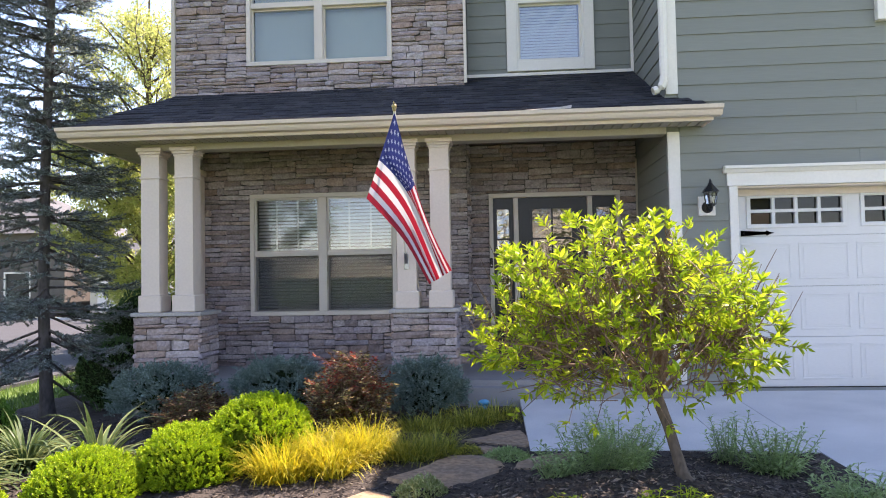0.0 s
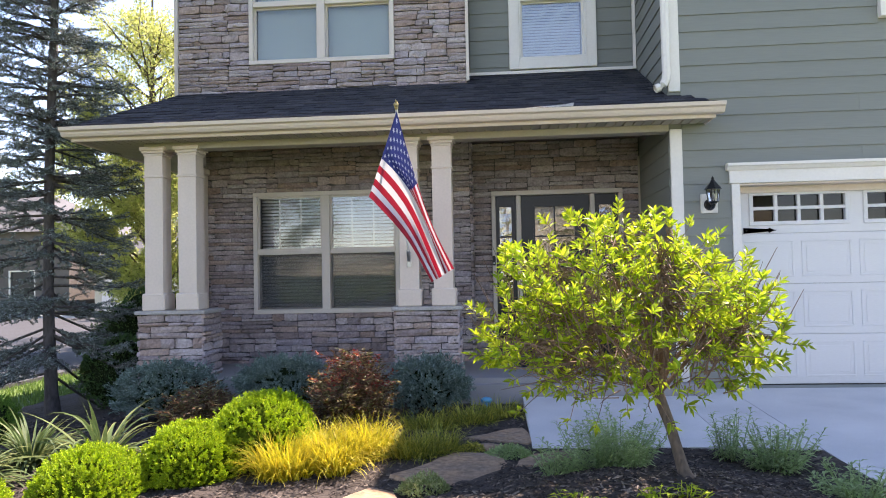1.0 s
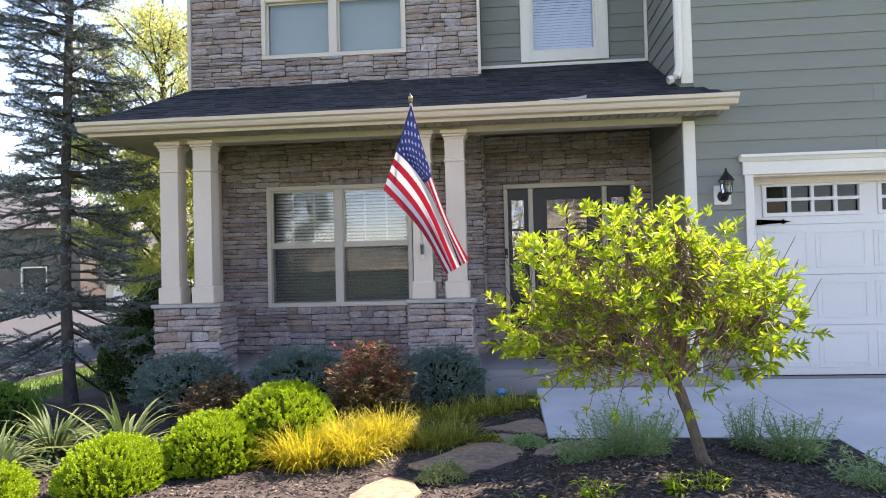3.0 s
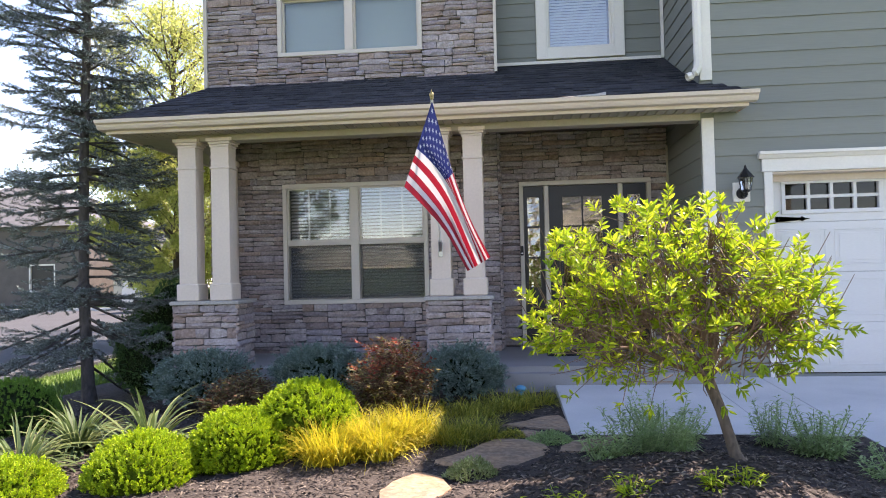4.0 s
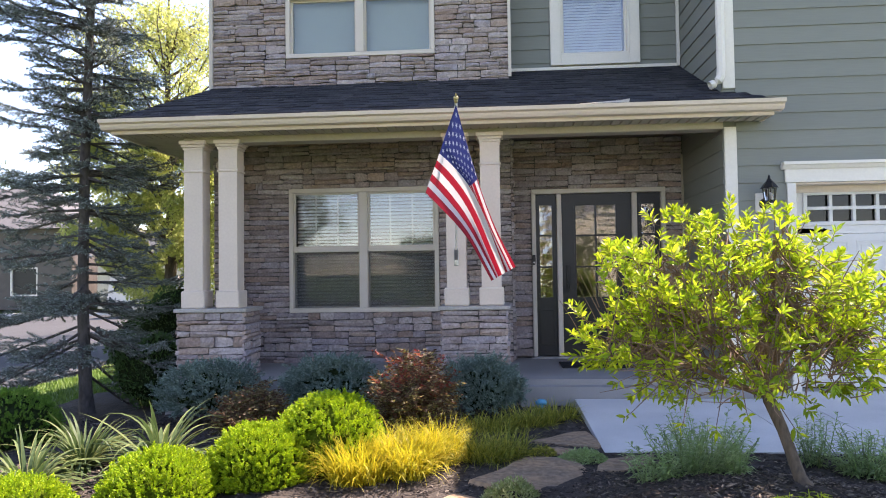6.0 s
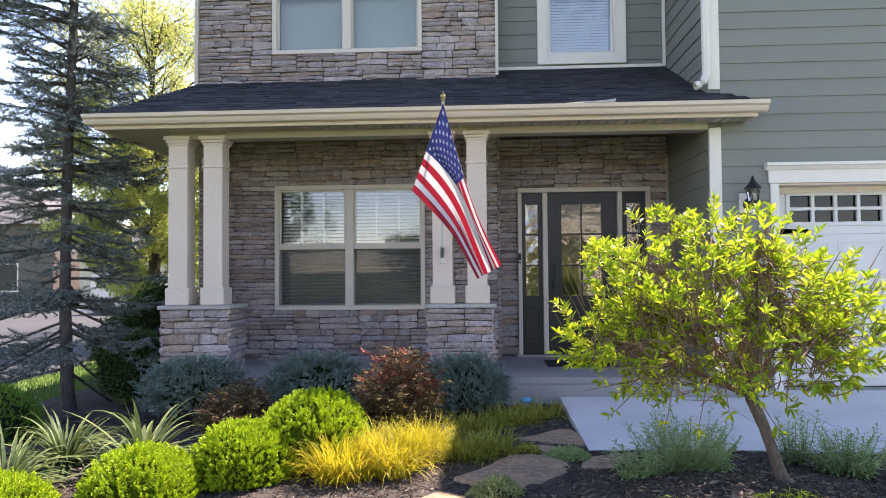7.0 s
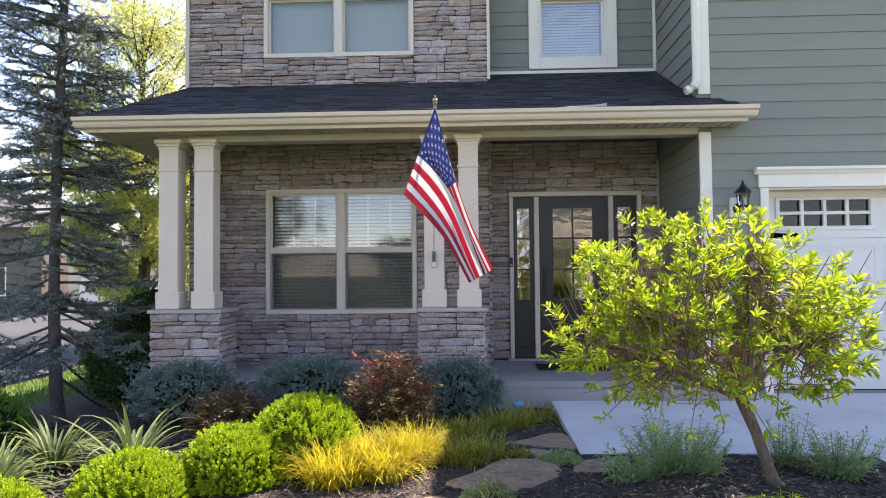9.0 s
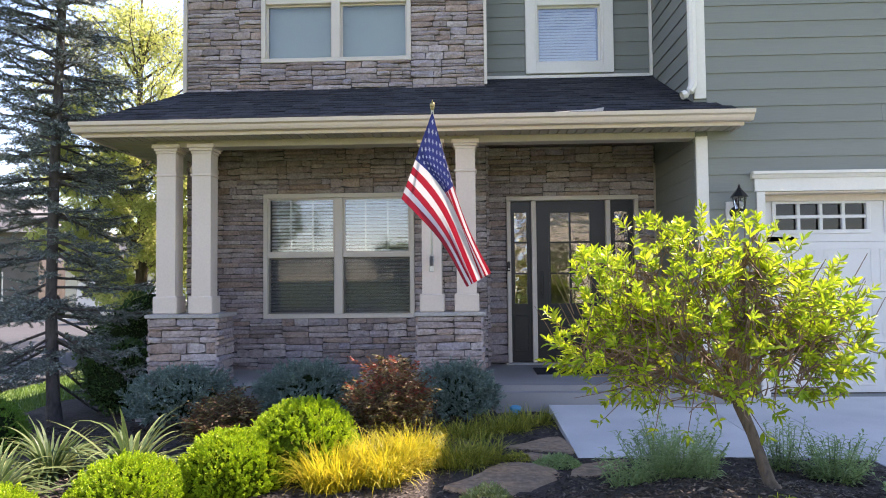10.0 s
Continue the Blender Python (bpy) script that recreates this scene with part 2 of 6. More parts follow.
M_STREET_LEAF = leaf_material("street_tree_leaf", [(0.06, 0.10, 0.025), (0.09, 0.13, 0.03), (0.05, 0.08, 0.02)], 0.5, 0.3)


# ---- building helpers ----
def thing(name, at, label, category, group="", kind=""):
    ob = new(name)
    ob.empty_display_size = 0.1
    ob.location = at
    bpy.context.view_layer.update()
    return tagged(ob, label, category, group, kind)


def part(name, bm, mat, parent=None, label="", smooth=False):
    me = bpy.data.meshes.new(name)
    for m in mat if isinstance(mat, (list, tuple)) else [mat]:
        me.materials.append(m)
    if smooth:
        for f in bm.faces:
            f.smooth = True
    bm.to_mesh(me)
    bm.free()
    ob = new(name, me)
    if parent is not None:
        ob.parent = parent
        ob.matrix_parent_inverse = (Matrix.Translation(parent.location)).inverted() if parent.parent is None else Matrix.Identity(4)
    if label:
        ob["label"] = label
    return ob


def structure(name, bm, mat, label, category):
    return tagged(part(name, bm, mat), label, category, kind="structure")


def mesh_part(name, verts, faces, mat, parent=None, label="", mats=None, smooth=False):
    me = bpy.data.meshes.new(name)
    for m in mat if isinstance(mat, (list, tuple)) else [mat]:
        me.materials.append(m)
    me.from_pydata(verts, [], faces)
    if mats is not None:
        me.polygons.foreach_set("material_index", mats)
    if smooth:
        me.polygons.foreach_set("use_smooth", [True] * len(me.polygons))
    me.update()
    ob = new(name, me)
    if parent is not None:
        ob.parent = parent
        ob.matrix_parent_inverse = (Matrix.Translation(parent.location)).inverted() if parent.parent is None else Matrix.Identity(4)
    if label:
        ob["label"] = label
    return ob


def box(bm, x0, x1, y0, y1, z0, z1, bevel=0.0):
    made = bmesh.ops.create_cube(bm, size=1.0, matrix=Matrix.LocRotScale(((x0 + x1) / 2, (y0 + y1) / 2, (z0 + z1) / 2), None, (abs(x1 - x0), abs(y1 - y0), abs(z1 - z0))))
    if bevel:
        edges = list({e for v in made["verts"] for e in v.link_edges})
        bmesh.ops.bevel(bm, geom=edges, offset=bevel, segments=1, affect="EDGES")
    return bm


def boxes(*rows, bevel=0.0):
    bm = bmesh.new()
    for r in rows:
        box(bm, *r, bevel=bevel)
    return bm


def tube(bm, a, b, ra, rb, sides=8, cap=True):
    a, b = Vector(a), Vector(b)
    d = b - a
    turn = d.to_track_quat("Z", "Y").to_matrix().to_4x4()
    bmesh.ops.create_cone(bm, cap_ends=cap, segments=sides, radius1=ra, radius2=rb, depth=d.length, matrix=Matrix.Translation((a + b) / 2) @ turn)
    return bm


def limb(verts, faces, pts, radii, sides=6):
    """A bent tapered stem through the points, added to the lists."""
    base = len(verts)
    for i, p in enumerate(pts):
        p = Vector(p)
        d = Vector(pts[min(i + 1, len(pts) - 1)]) - Vector(pts[max(i - 1, 0)])
        side = d.orthogonal().normalized()
        up = d.cross(side).normalized()
        for k in range(sides):
            a = 2 * math.pi * k / sides
            verts.append(tuple(p + (side * math.cos(a) + up * math.sin(a)) * radii[i]))
    for i in range(len(pts) - 1):
        for k in range(sides):
            k2 = (k + 1) % sides
            faces.append((base + i * sides + k, base + i * sides + k2, base + (i + 1) * sides + k2, base + (i + 1) * sides + k))


def profile_x(bm, x0, x1, pts):
    """A moulding along x with a closed outline of (y, z) points."""
    a = [bm.verts.new((x0, y, z)) for y, z in pts]
    b = [bm.verts.new((x1, y, z)) for y, z in pts]
    n = len(pts)
    for i in range(n):
        bm.faces.new((a[i], a[(i + 1) % n], b[(i + 1) % n], b[i]))
    bm.faces.new(a[::-1])
    bm.faces.new(b)
    bmesh.ops.recalc_face_normals(bm, faces=bm.faces)
    return bm


def ground_z(x, y):
    z = -0.14 - 0.045 * max(0.0, min(-x - 1.3, 6.0))
    return z + 0.30 * math.exp(-((x - 1.05) ** 2 + (y - 4.0) ** 2) / 0.9)


# ---- key planes ----
Y_A, Y_B, Y_G = 9.38, 9.79, 8.10      # stone wall, entry wall, garage wall
X_L, X_A, X_B = -4.04, -0.15, 2.10    # left corner, end of stone bay, garage side wall
FLOOR = 0.12                          # porch floor
TOP = 5.75                            # upper eaves

# ---- ground ----
def sheet(name, xs, ys, height, mat, label, category):
    verts = [(x, y, height(x, y)) for y in ys for x in xs]
    nx = len(xs)
    faces = [(j * nx + i, j * nx + i + 1, (j + 1) * nx + i + 1, (j + 1) * nx + i) for j in range(len(ys) - 1) for i in range(nx - 1)]
    return tagged(mesh_part(name, verts, faces, mat), label, category, kind="structure")


def lawn_z(x, y):
    return -0.24 - 0.06 * max(0.0, min(-x - 2.8, 6.0))


def steps(a, b, n):
    return [a + (b - a) * i / n for i in range(n + 1)]


sheet("ground", [-3000, -600, -150, -60] + steps(-40, 40, 40) + [60, 150, 600, 3000], [-3000, -600, -150, -60] + steps(-40, 60, 50) + [150, 600, 3000], lawn_z, M_LAWN, "spring lawn reaching out to the horizon", "ground")


def bed_z(x, y):
    return ground_z(x, y) + 0.018 * noise.noise((x * 2.3, y * 2.3, 0.3)) + 0.008 * noise.noise((x * 11, y * 11, 2.0))


sheet("mulch_bed", steps(-5.95, -3.92, 36), steps(8.3, 9.9, 24), bed_z, M_MULCH, "dark mulch under the spruce beside the porch", "ground")
sheet("mulch_bed", steps(-6.3, 2.62, 150), steps(1.2, 8.3, 120), bed_z, M_MULCH, "dark shredded bark mulch planting bed", "ground")


def slab(name, outline, z0, top, mat, label, category, bevel=0.012):
    bm = bmesh.new()
    low = [bm.verts.new((x, y, z0)) for x, y in outline]
    face = bm.faces.new(low)
    up = bmesh.ops.extrude_face_region(bm, geom=[face])
    for v in [g for g in up["geom"] if isinstance(g, bmesh.types.BMVert)]:
        v.co.z = top(v.co.x, v.co.y) if callable(top) else top
    bmesh.ops.recalc_face_normals(bm, faces=bm.faces)
    return structure(name, bm, mat, label, category)


def drive_z(x, y):
    return -0.045 - 0.05 * max(0.0, 8.1 - y) * 0.75


SLABS = [
    [(0.45, 5.86), (2.0, 5.89), (2.0, 7.74), (0.43, 7.74)],
    [(2.008, 5.89), (2.62, 5.82), (2.62, 8.18), (2.34, 8.18), (2.34, 7.74), (2.008, 7.74)],
    [(2.628, 5.4), (5.2, 5.4), (5.2, 8.18), (2.628, 8.18)],
    [(5.208, 5.4), (8.3, 5.4), (8.3, 8.18), (5.208, 8.18)],
    [(2.628, 1.0), (5.2, 1.0), (5.2, 5.392), (2.628, 5.392)],
    [(5.208, 1.0), (8.3, 1.0), (8.3, 5.392), (5.208, 5.392)],
    [(2.628, -5.5), (8.3, -5.5), (8.3, 0.992), (2.628, 0.992)],
]
for i, outline in enumerate(SLABS):
    slab("driveway" if i != 0 else "walkway", outline, -0.6, drive_z, M_CONCRETE, "pale broom-finished concrete slab", "pavement")

# streets: one beside the lot, one behind the camera
slab("road", [(-17, -16), (-8.2, -16), (-8.2, 13.4), (-9.3, 17), (-9.3, 21), (-17, 21)], -1.2, -0.49, M_ASPHALT, "sunlit grey asphalt street beside the lot", "road")
slab("road", [(-60, 21.01), (40, 21.01), (40, 32), (-60, 32)], -1.2, -0.49, M_ASPHALT, "grey asphalt cross street", "road")
slab("road", [(-60, -16.01), (60, -16.01), (60, -25), (-60, -25)], -1.2, -0.4, M_ASPHALT, "grey asphalt street in front of the lot", "road")
slab("kerb", [(-60, 32.01), (40, 32.01), (40, 32.2), (-60, 32.2)], -1.0, -0.36, M_CONCRETE, "concrete kerb along the street", "kerb")

# ---- house shell ----
slab("porch_floor", [(-4.0, 7.90), (X_B, 7.90), (X_B, Y_B), (-4.0, Y_B)], -0.5, FLOOR, M_PORCH, "grey concrete porch slab and step", "floor")
slab("porch_step", [(-0.12, 7.76), (2.3, 7.76), (2.3, 7.899), (-0.12, 7.899)], -0.5, 0.06, M_PORCH, "grey concrete porch step edge", "step")


def holed(x0, x1, z0, z1, holes):
    """The rectangles that are left of a wall face when its openings are cut out."""
    zs = sorted({z0, z1, *(h[2] for h in holes), *(h[3] for h in holes)})
    zs = [z for z in zs if z0 <= z <= z1]
    out = []
    for a, b in zip(zs, zs[1:]):
        x = x0
        for h in sorted(holes):
            if h[2] <= a + 1e-6 and h[3] >= b - 1e-6:
                if h[0] > x:
                    out.append((x, h[0], a, b))
                x = h[1]
        if x < x1:
            out.append((x, x1, a, b))
    return out


WIN1 = (-3.03, -1.08, 0.765, 2.37)
WIN2 = (-3.06, -1.10, 4.09, 5.45)
WIN3 = (0.42, 1.55, 4.02, 5.5)
WIN4 = (4.33, 5.6, 4.02, 5.3)
DOOR = (0.12, 1.86, 0.14, 2.34)
GARAGE = (2.83, 7.85, -0.045, 2.16)


def backing(name, x0, x1, y0, y1, z0, z1, holes, mat, label):
    bm = bmesh.new()
    for a, b, c, d in holed(x0, x1, z0, z1, holes):
        box(bm, a, b, y0, y1, c, d)
    return structure(name, bm, mat, label, "wall")


wall_bay = backing("wall_bay", X_L, X_A, Y_A, Y_A + 0.2, -0.4, 3.4, [WIN1], M_MORTAR, "stacked ledgestone wall under the porch")
wall_upper = backing("wall_upper", X_L, X_A, Y_A, Y_A + 0.2, 3.405, TOP, [WIN2], M_MORTAR, "stacked ledgestone wall of the upper storey")
wall_entry = backing("wall_entry", X_A + 0.01, X_B, Y_B, Y_B + 0.2, -0.4, 3.4, [DOOR], M_MORTAR, "stacked ledgestone wall round the front door")
wall_recess = backing("wall_recess", X_A + 0.01, X_B, Y_B, Y_B + 0.2, 3.405, TOP, [WIN3], M_SIDING, "sage green lap siding wall of the upper storey")
wall_garage = backing("wall_garage", X_B, 8.6, Y_G + 0.012, Y_G + 0.2, -0.4, TOP, [GARAGE, WIN4], M_SIDING, "sage green lap siding wall over the garage")
wall_side = structure("wall_side", boxes((X_B + 0.012, X_B + 0.2, Y_G + 0.201, Y_B + 2.0, -0.4, TOP)), M_SIDING, "sage green lap siding return wall", "wall")
structure("wall_return", boxes((X_A - 0.2, X_A, Y_A + 0.201, Y_B + 0.2, -0.4, TOP)), M_MORTAR, "stone return between the bay and the entry", "wall")
structure("wall_west", boxes((X_L, X_L + 0.2, Y_A + 0.201, 19, -0.4, TOP)), M_SIDING, "plain siding wall of the house side", "wall")
structure("wall_back", boxes((X_L, 8.6, 19.01, 19.2, -0.4, TOP)), M_SIDING, "plain siding wall at the back", "wall")
structure("wall_east", boxes((8.61, 8.8, Y_G, 19.2, -0.4, TOP)), M_SIDING, "plain siding wall of the garage side", "wall")
structure("floor", boxes((X_L + 0.21, X_A - 0.21, Y_A + 0.21, 13, 0.1, 0.14), (X_L + 0.21, X_A - 0.21, Y_A + 0.21, 13, 3.1, 3.3), (X_A + 0.02, X_B, Y_B + 0.21, 13, 0.1, 0.14), (X_A + 0.02, X_B, Y_B + 0.21, 13, 3.1, 3.3)), M_ROOM, "plain indoor floor and ceiling", "floor")
structure("wall_inside", boxes((X_L + 0.21, X_B, 13.01, 13.1, 0, TOP - 0.01), (X_A - 0.22, X_A - 0.205, Y_A + 0.21, 13, 0.1, TOP - 0.01)), M_ROOM, "plain painted indoor wall", "wall")

# main roof: eaves that shade the front
def roof_block(name, x0, x1, y0, y1, z, rise):
    bm = bmesh.new()
    box(bm, x0, x1, y0, y1, z, z + 0.16)
    a = [bm.verts.new(p) for p in ((x0, y0, z + 0.165), (x1, y0, z + 0.165), (x1, y1, z + 0.165), (x0, y1, z + 0.165))]
    m = (x1 - x0) / 2
    r = min(m, (y1 - y0) / 2) * 0.98
    b = [bm.verts.new(p) for p in ((x0 + r, y0 + r, z + rise), (x1 - r, y0 + r, z + rise), (x1 - r, y1 - r, z + rise), (x0 + r, y1 - r, z + rise))]
    for i in range(4):
        bm.faces.new((a[i], a[(i + 1) % 4], b[(i + 1) % 4], b[i]))
    bm.faces.new(b)
    bmesh.ops.recalc_face_normals(bm, faces=bm.faces)
    return structure(name, bm, M_SHINGLE, "dark shingled main roof with wide eaves", "roof")


roof_block("roof", X_L - 0.4, X_B + 0.6, Y_A - 0.06, 19.4, TOP, 1.9)


def gable_roof():
    """The front-facing gable over the garage wing."""
    x0, x1, y0, y1, peak, t = X_B - 0.12, 9.0, Y_G - 0.25, 19.4, TOP + 2.35, 0.16
    xm = (x0 + x1) / 2
    bm = bmesh.new()
    pts = [(x0, TOP + 0.01), (xm, peak), (x1, TOP + 0.01), (x1, TOP + 0.01 + t), (xm, peak + t), (x0, TOP + 0.01 + t)]
    a = [bm.verts.new((x, y0, z)) for x, z in pts]
    c = [bm.verts.new((x, y1, z)) for x, z in pts]
    for i in range(6):
        k = (i + 1) % 6
        bm.faces.new((a[i], a[k], c[k], c[i]))
    for q in (a, c):
        bm.faces.new((q[0], q[1], q[4], q[5]))
        bm.faces.new((q[1], q[2], q[3], q[4]))
    bmesh.ops.recalc_face_normals(bm, faces=bm.faces)
    structure("roof", bm, M_SHINGLE, "dark shingled gable roof over the garage wing", "roof")
    bm = bmesh.new()
    lo = [bm.verts.new(p) for p in ((X_B + 0.01, Y_G + 0.02, TOP + 0.02), (8.6, Y_G + 0.02, TOP + 0.02), (xm, Y_G + 0.02, peak - 0.03))]
    hi = [bm.verts.new(v.co + Vector((0, 0.15, 0))) for v in lo]
    bm.faces.new(lo)
    bm.faces.new(hi[::-1])
    for i in range(3):
        bm.faces.new((lo[i], lo[(i + 1) % 3], hi[(i + 1) % 3], hi[i]))
    bmesh.ops.recalc_face_normals(bm, faces=bm.faces)
    structure("wall_gable", bm, M_SIDING, "sage green siding gable end", "wall")


gable_roof()

# ---- porch roof ----
EAVE_Y, EAVE_Z, SLOPE = 7.72, 2.955, 0.468


def roof_z(y):
    return EAVE_Z + (y - EAVE_Y) * SLOPE


def porch_roof():
    bm = bmesh.new()
    e0, e1 = (-4.56, EAVE_Y, EAVE_Z), (2.55, EAVE_Y, EAVE_Z)
    corner = (-4.0, Y_A, roof_z(Y_A) - 0.06)
    pts = [e0, e1, (2.24, Y_G, roof_z(Y_G) + 0.01), (X_B, Y_G, roof_z(Y_G)), (X_B, Y_B, roof_z(Y_B)), (X_A, Y_B, roof_z(Y_B)), (X_A, Y_A, roof_z(Y_A)), (-3.5, Y_A, roof_z(Y_A)), corner]
    v = [bm.verts.new(p) for p in pts]
    for f in ((0, 1, 3, 6, 7, 8), (1, 2, 3), (3, 4, 5, 6)):
        bm.faces.new([v[i] for i in f])
    w = bm.verts.new((2.55, Y_G, EAVE_Z))
    bm.faces.new((v[1], w, v[2]))
    s1, s2 = bm.verts.new((-4.56, Y_A + 1.6, EAVE_Z)), bm.verts.new((-4.04, Y_A + 1.0, roof_z(Y_A) - 0.06))
    bm.faces.new((v[0], v[8], s2, s1))
    bmesh.ops.recalc_face_normals(bm, faces=bm.faces)
    bmesh.ops.solidify(bm, geom=bm.faces[:], thickness=0.03)
    return structure("porch_roof", bm, M_SHINGLE, "low charcoal shingled porch roof", "roof")


porch = porch_roof()

# gutter, fascia, soffit and beam
GUT = [(EAVE_Y + 0.02, 2.85), (EAVE_Y - 0.06, 2.855), (EAVE_Y - 0.08, 2.88), (EAVE_Y - 0.09, 2.905), (EAVE_Y - 0.125, 2.918), (EAVE_Y - 0.135, 2.955), (EAVE_Y - 0.12, 2.957), (EAVE_Y - 0.11, 2.93), (EAVE_Y + 0.02, 2.93)]
gutter = structure("gutter", profile_x(bmesh.new(), -4.60, 2.565, GUT), M_TRIM, "cream metal gutter along the porch eave", "gutter")
bm = bmesh.new()
box(bm, -4.60, -4.545, EAVE_Y + 0.021, 10.9, 2.85, 2.95)
structure("gutter", bm, M_TRIM, "cream metal gutter on the porch side", "gutter")
structure("fascia", boxes((-4.545, 2.50, EAVE_Y + 0.022, EAVE_Y + 0.045, 2.815, 2.925), (-4.544, -4.52, EAVE_Y + 0.046, 10.9, 2.815, 2.925), (2.47, 2.495, EAVE_Y + 0.046, Y_G - 0.01, 2.815, 2.925), bevel=0.003), M_TRIM, "cream painted fascia board", "trim")


def soffit():
    bm = bmesh.new()
    x = -4.50
    while x < 2.46:
        box(bm, x, min(x + 0.086, 2.465), EAVE_Y + 0.05, 8.055, 2.822, 2.837)
        x += 0.10
    y = 8.06
    while y < 10.8:
        box(bm, -4.50, -3.87, y, y + 0.086, 2.822, 2.837)
        y += 0.10
    box(bm, -4.51, 2.465, EAVE_Y + 0.05, 8.055, 2.839, 2.847)
    box(bm, -4.51, -3.87, 8.056, 10.8, 2.839, 2.847)
    return structure("soffit", bm, M_SOFFIT, "grooved vinyl soffit boards under the eave", "ceiling")


soffit()
# beam takes the darker soffit colour to paint in its shade
structure("porch_beam", boxes((-3.86, X_B - 0.01, 8.06, 8.26, 2.75, 3.05), (-3.86, -3.66, 8.261, Y_A - 0.05, 2.75, 3.05), bevel=0.004), M_SOFFIT, "wrapped porch beam, its tan put on as shade", "beam")
structure("ceiling", boxes((-3.655, X_A, 8.265, Y_A - 0.005, 3.0, 3.03), (X_A, X_B - 0.002, 8.265, Y_B - 0.005, 3.0, 3.03)), M_PORCH_CEILING, "stained board porch ceiling", "ceiling")
structure("trim", boxes((2.107, 2.235, Y_G - 0.012, Y_G + 0.012, -0.1, 2.775), bevel=0.004), M_WHITE, "white corner board of the garage wall", "trim")
structure("trim", boxes((2.107, 2.235, Y_G - 0.012, Y_G + 0.012, 3.19, TOP - 0.01), bevel=0.004), M_WHITE, "white corner board of the upper wall", "trim")
structure("trim", boxes((X_B - 0.045, X_B - 0.006, Y_B - 0.05, Y_B - 0.012, roof_z(Y_B) + 0.01, TOP - 0.01), (X_A + 0.01, X_B - 0.046, Y_B - 0.045, Y_B - 0.015, roof_z(Y_B) + 0.005, roof_z(Y_B) + 0.045)), M_WHITE, "white corner strip and roof flashing", "trim")
structure("trim", boxes((X_B - 0.03, X_B - 0.006, Y_B - 0.06, Y_B - 0.036, FLOOR, 2.755)), M_SOFFIT, "narrow corner strip in the entry", "trim")
structure("trim", boxes((X_L - 0.05, X_L - 0.002, Y_A - 0.055, Y_A + 0.05, 3.4, TOP - 0.01)), M_VINYL, "pale corner strip of the upper wall", "trim")
structure("trim", boxes((X_A - 0.008, X_A + 0.03, Y_A - 0.06, Y_A - 0.036, roof_z(Y_A) + 0.02, TOP - 0.01)), M_VINYL, "pale edge strip beside the stone", "trim")


def downspout():
    d = thing("downspout", (2.06, Y_G - 0.06, 3.2), "white metal downspout with a curved foot", "downspout")
    v, f = [], []
    limb(v, f, [(2.08, 8.05, TOP), (2.08, 8.05, 3.38), (2.072, 8.05, 3.31), (2.045, 8.048, 3.262), (2.005, 8.045, 3.235), (1.955, 8.04, 3.215)], [0.046] * 6, 8)
    mesh_part("pipe", v, f, M_WHITE, d)
    return d


downspout()
drip = bmesh.new()
for p in ((0.52, EAVE_Y - 0.125, 2.960), (1.02, EAVE_Y - 0.13, 2.960), (1.03, EAVE_Y - 0.115, 3.000), (0.93, EAVE_Y - 0.112, 2.985)):
    drip.verts.new(p)
drip.faces.new(drip.verts[:])
bmesh.ops.solidify(drip, geom=drip.faces[:], thickness=0.004)
tagged(part("gutter_flap", drip, M_WHITE), "bent white metal flap lifting over the gutter", "gutter guard")


# ---- columns ----
def pedestal(x0, x1, label):
    p = thing("pedestal", ((x0 + x1) / 2, 8.28, 0), label, "pedestal", "porch pedestals")
    part("core", boxes((x0 + 0.03, x1 - 0.03, 8.035, 8.52, -0.3, 0.85)), M_MORTAR, p)
    part("cap", boxes((x0 - 0.02, x1 + 0.02, 7.975, 8.57, 0.85, 0.893), bevel=0.006), M_CAPSTONE, p, "grey cast stone cap")
    return p


ped_a = pedestal(-3.925, -3.135, "ledgestone pedestal carrying a column pair at the porch corner")
ped_b = pedestal(-0.965, -0.225, "ledgestone pedestal carrying a column pair beside the entry")


def porch_column(x, y, label):
    c = thing("porch_column", (x, y, 0.893), label, "column", "porch columns")
    w = 0.108
    part("shaft", boxes((x - w, x + w, y - w, y + w, 0.9, 2.69), bevel=0.004), M_TRIM, c)
    part("plinth", boxes((x - 0.135, x + 0.135, y - 0.135, y + 0.135, 0.8935, 1.09), bevel=0.012), M_TRIM, c)
    part("band", boxes((x - 0.122, x + 0.122, y - 0.122, y + 0.122, 2.425, 2.45), bevel=0.006), M_TRIM, c)
    bm = bmesh.new()
    for r, z0, z1 in ((0.118, 2.68, 2.71), (0.132, 2.71, 2.74), (0.15, 2.74, 2.786)):
        box(bm, x - r, x + r, y - r, y + r, z0, z1 - 0.001, bevel=0.005)
    part("capital", bm, M_TRIM, c)
    return c


for x, y in ((-3.745, 8.16), (-3.345, 8.16)):
    porch_column(x, y, "square cream wrapped column at the porch corner")
for x, y in ((-0.785, 8.16), (-0.405, 8.16)):
    porch_column(x, y, "square cream wrapped column beside the flag")


pil = thing("porch_column", (-3.745, 9.16, FLOOR), "square cream half column against the house wall", "column", "porch columns")
part("shaft", boxes((-3.85, -3.64, 9.06, 9.33, FLOOR, 2.70), bevel=0.004), M_TRIM, pil)
part("plinth", boxes((-3.875, -3.615, 9.035, 9.331, FLOOR + 0.001, 0.32), bevel=0.012), M_TRIM, pil)
part("capital", boxes((-3.88, -3.61, 9.03, 9.331, 2.62, 2.699), bevel=0.012), M_TRIM, pil)


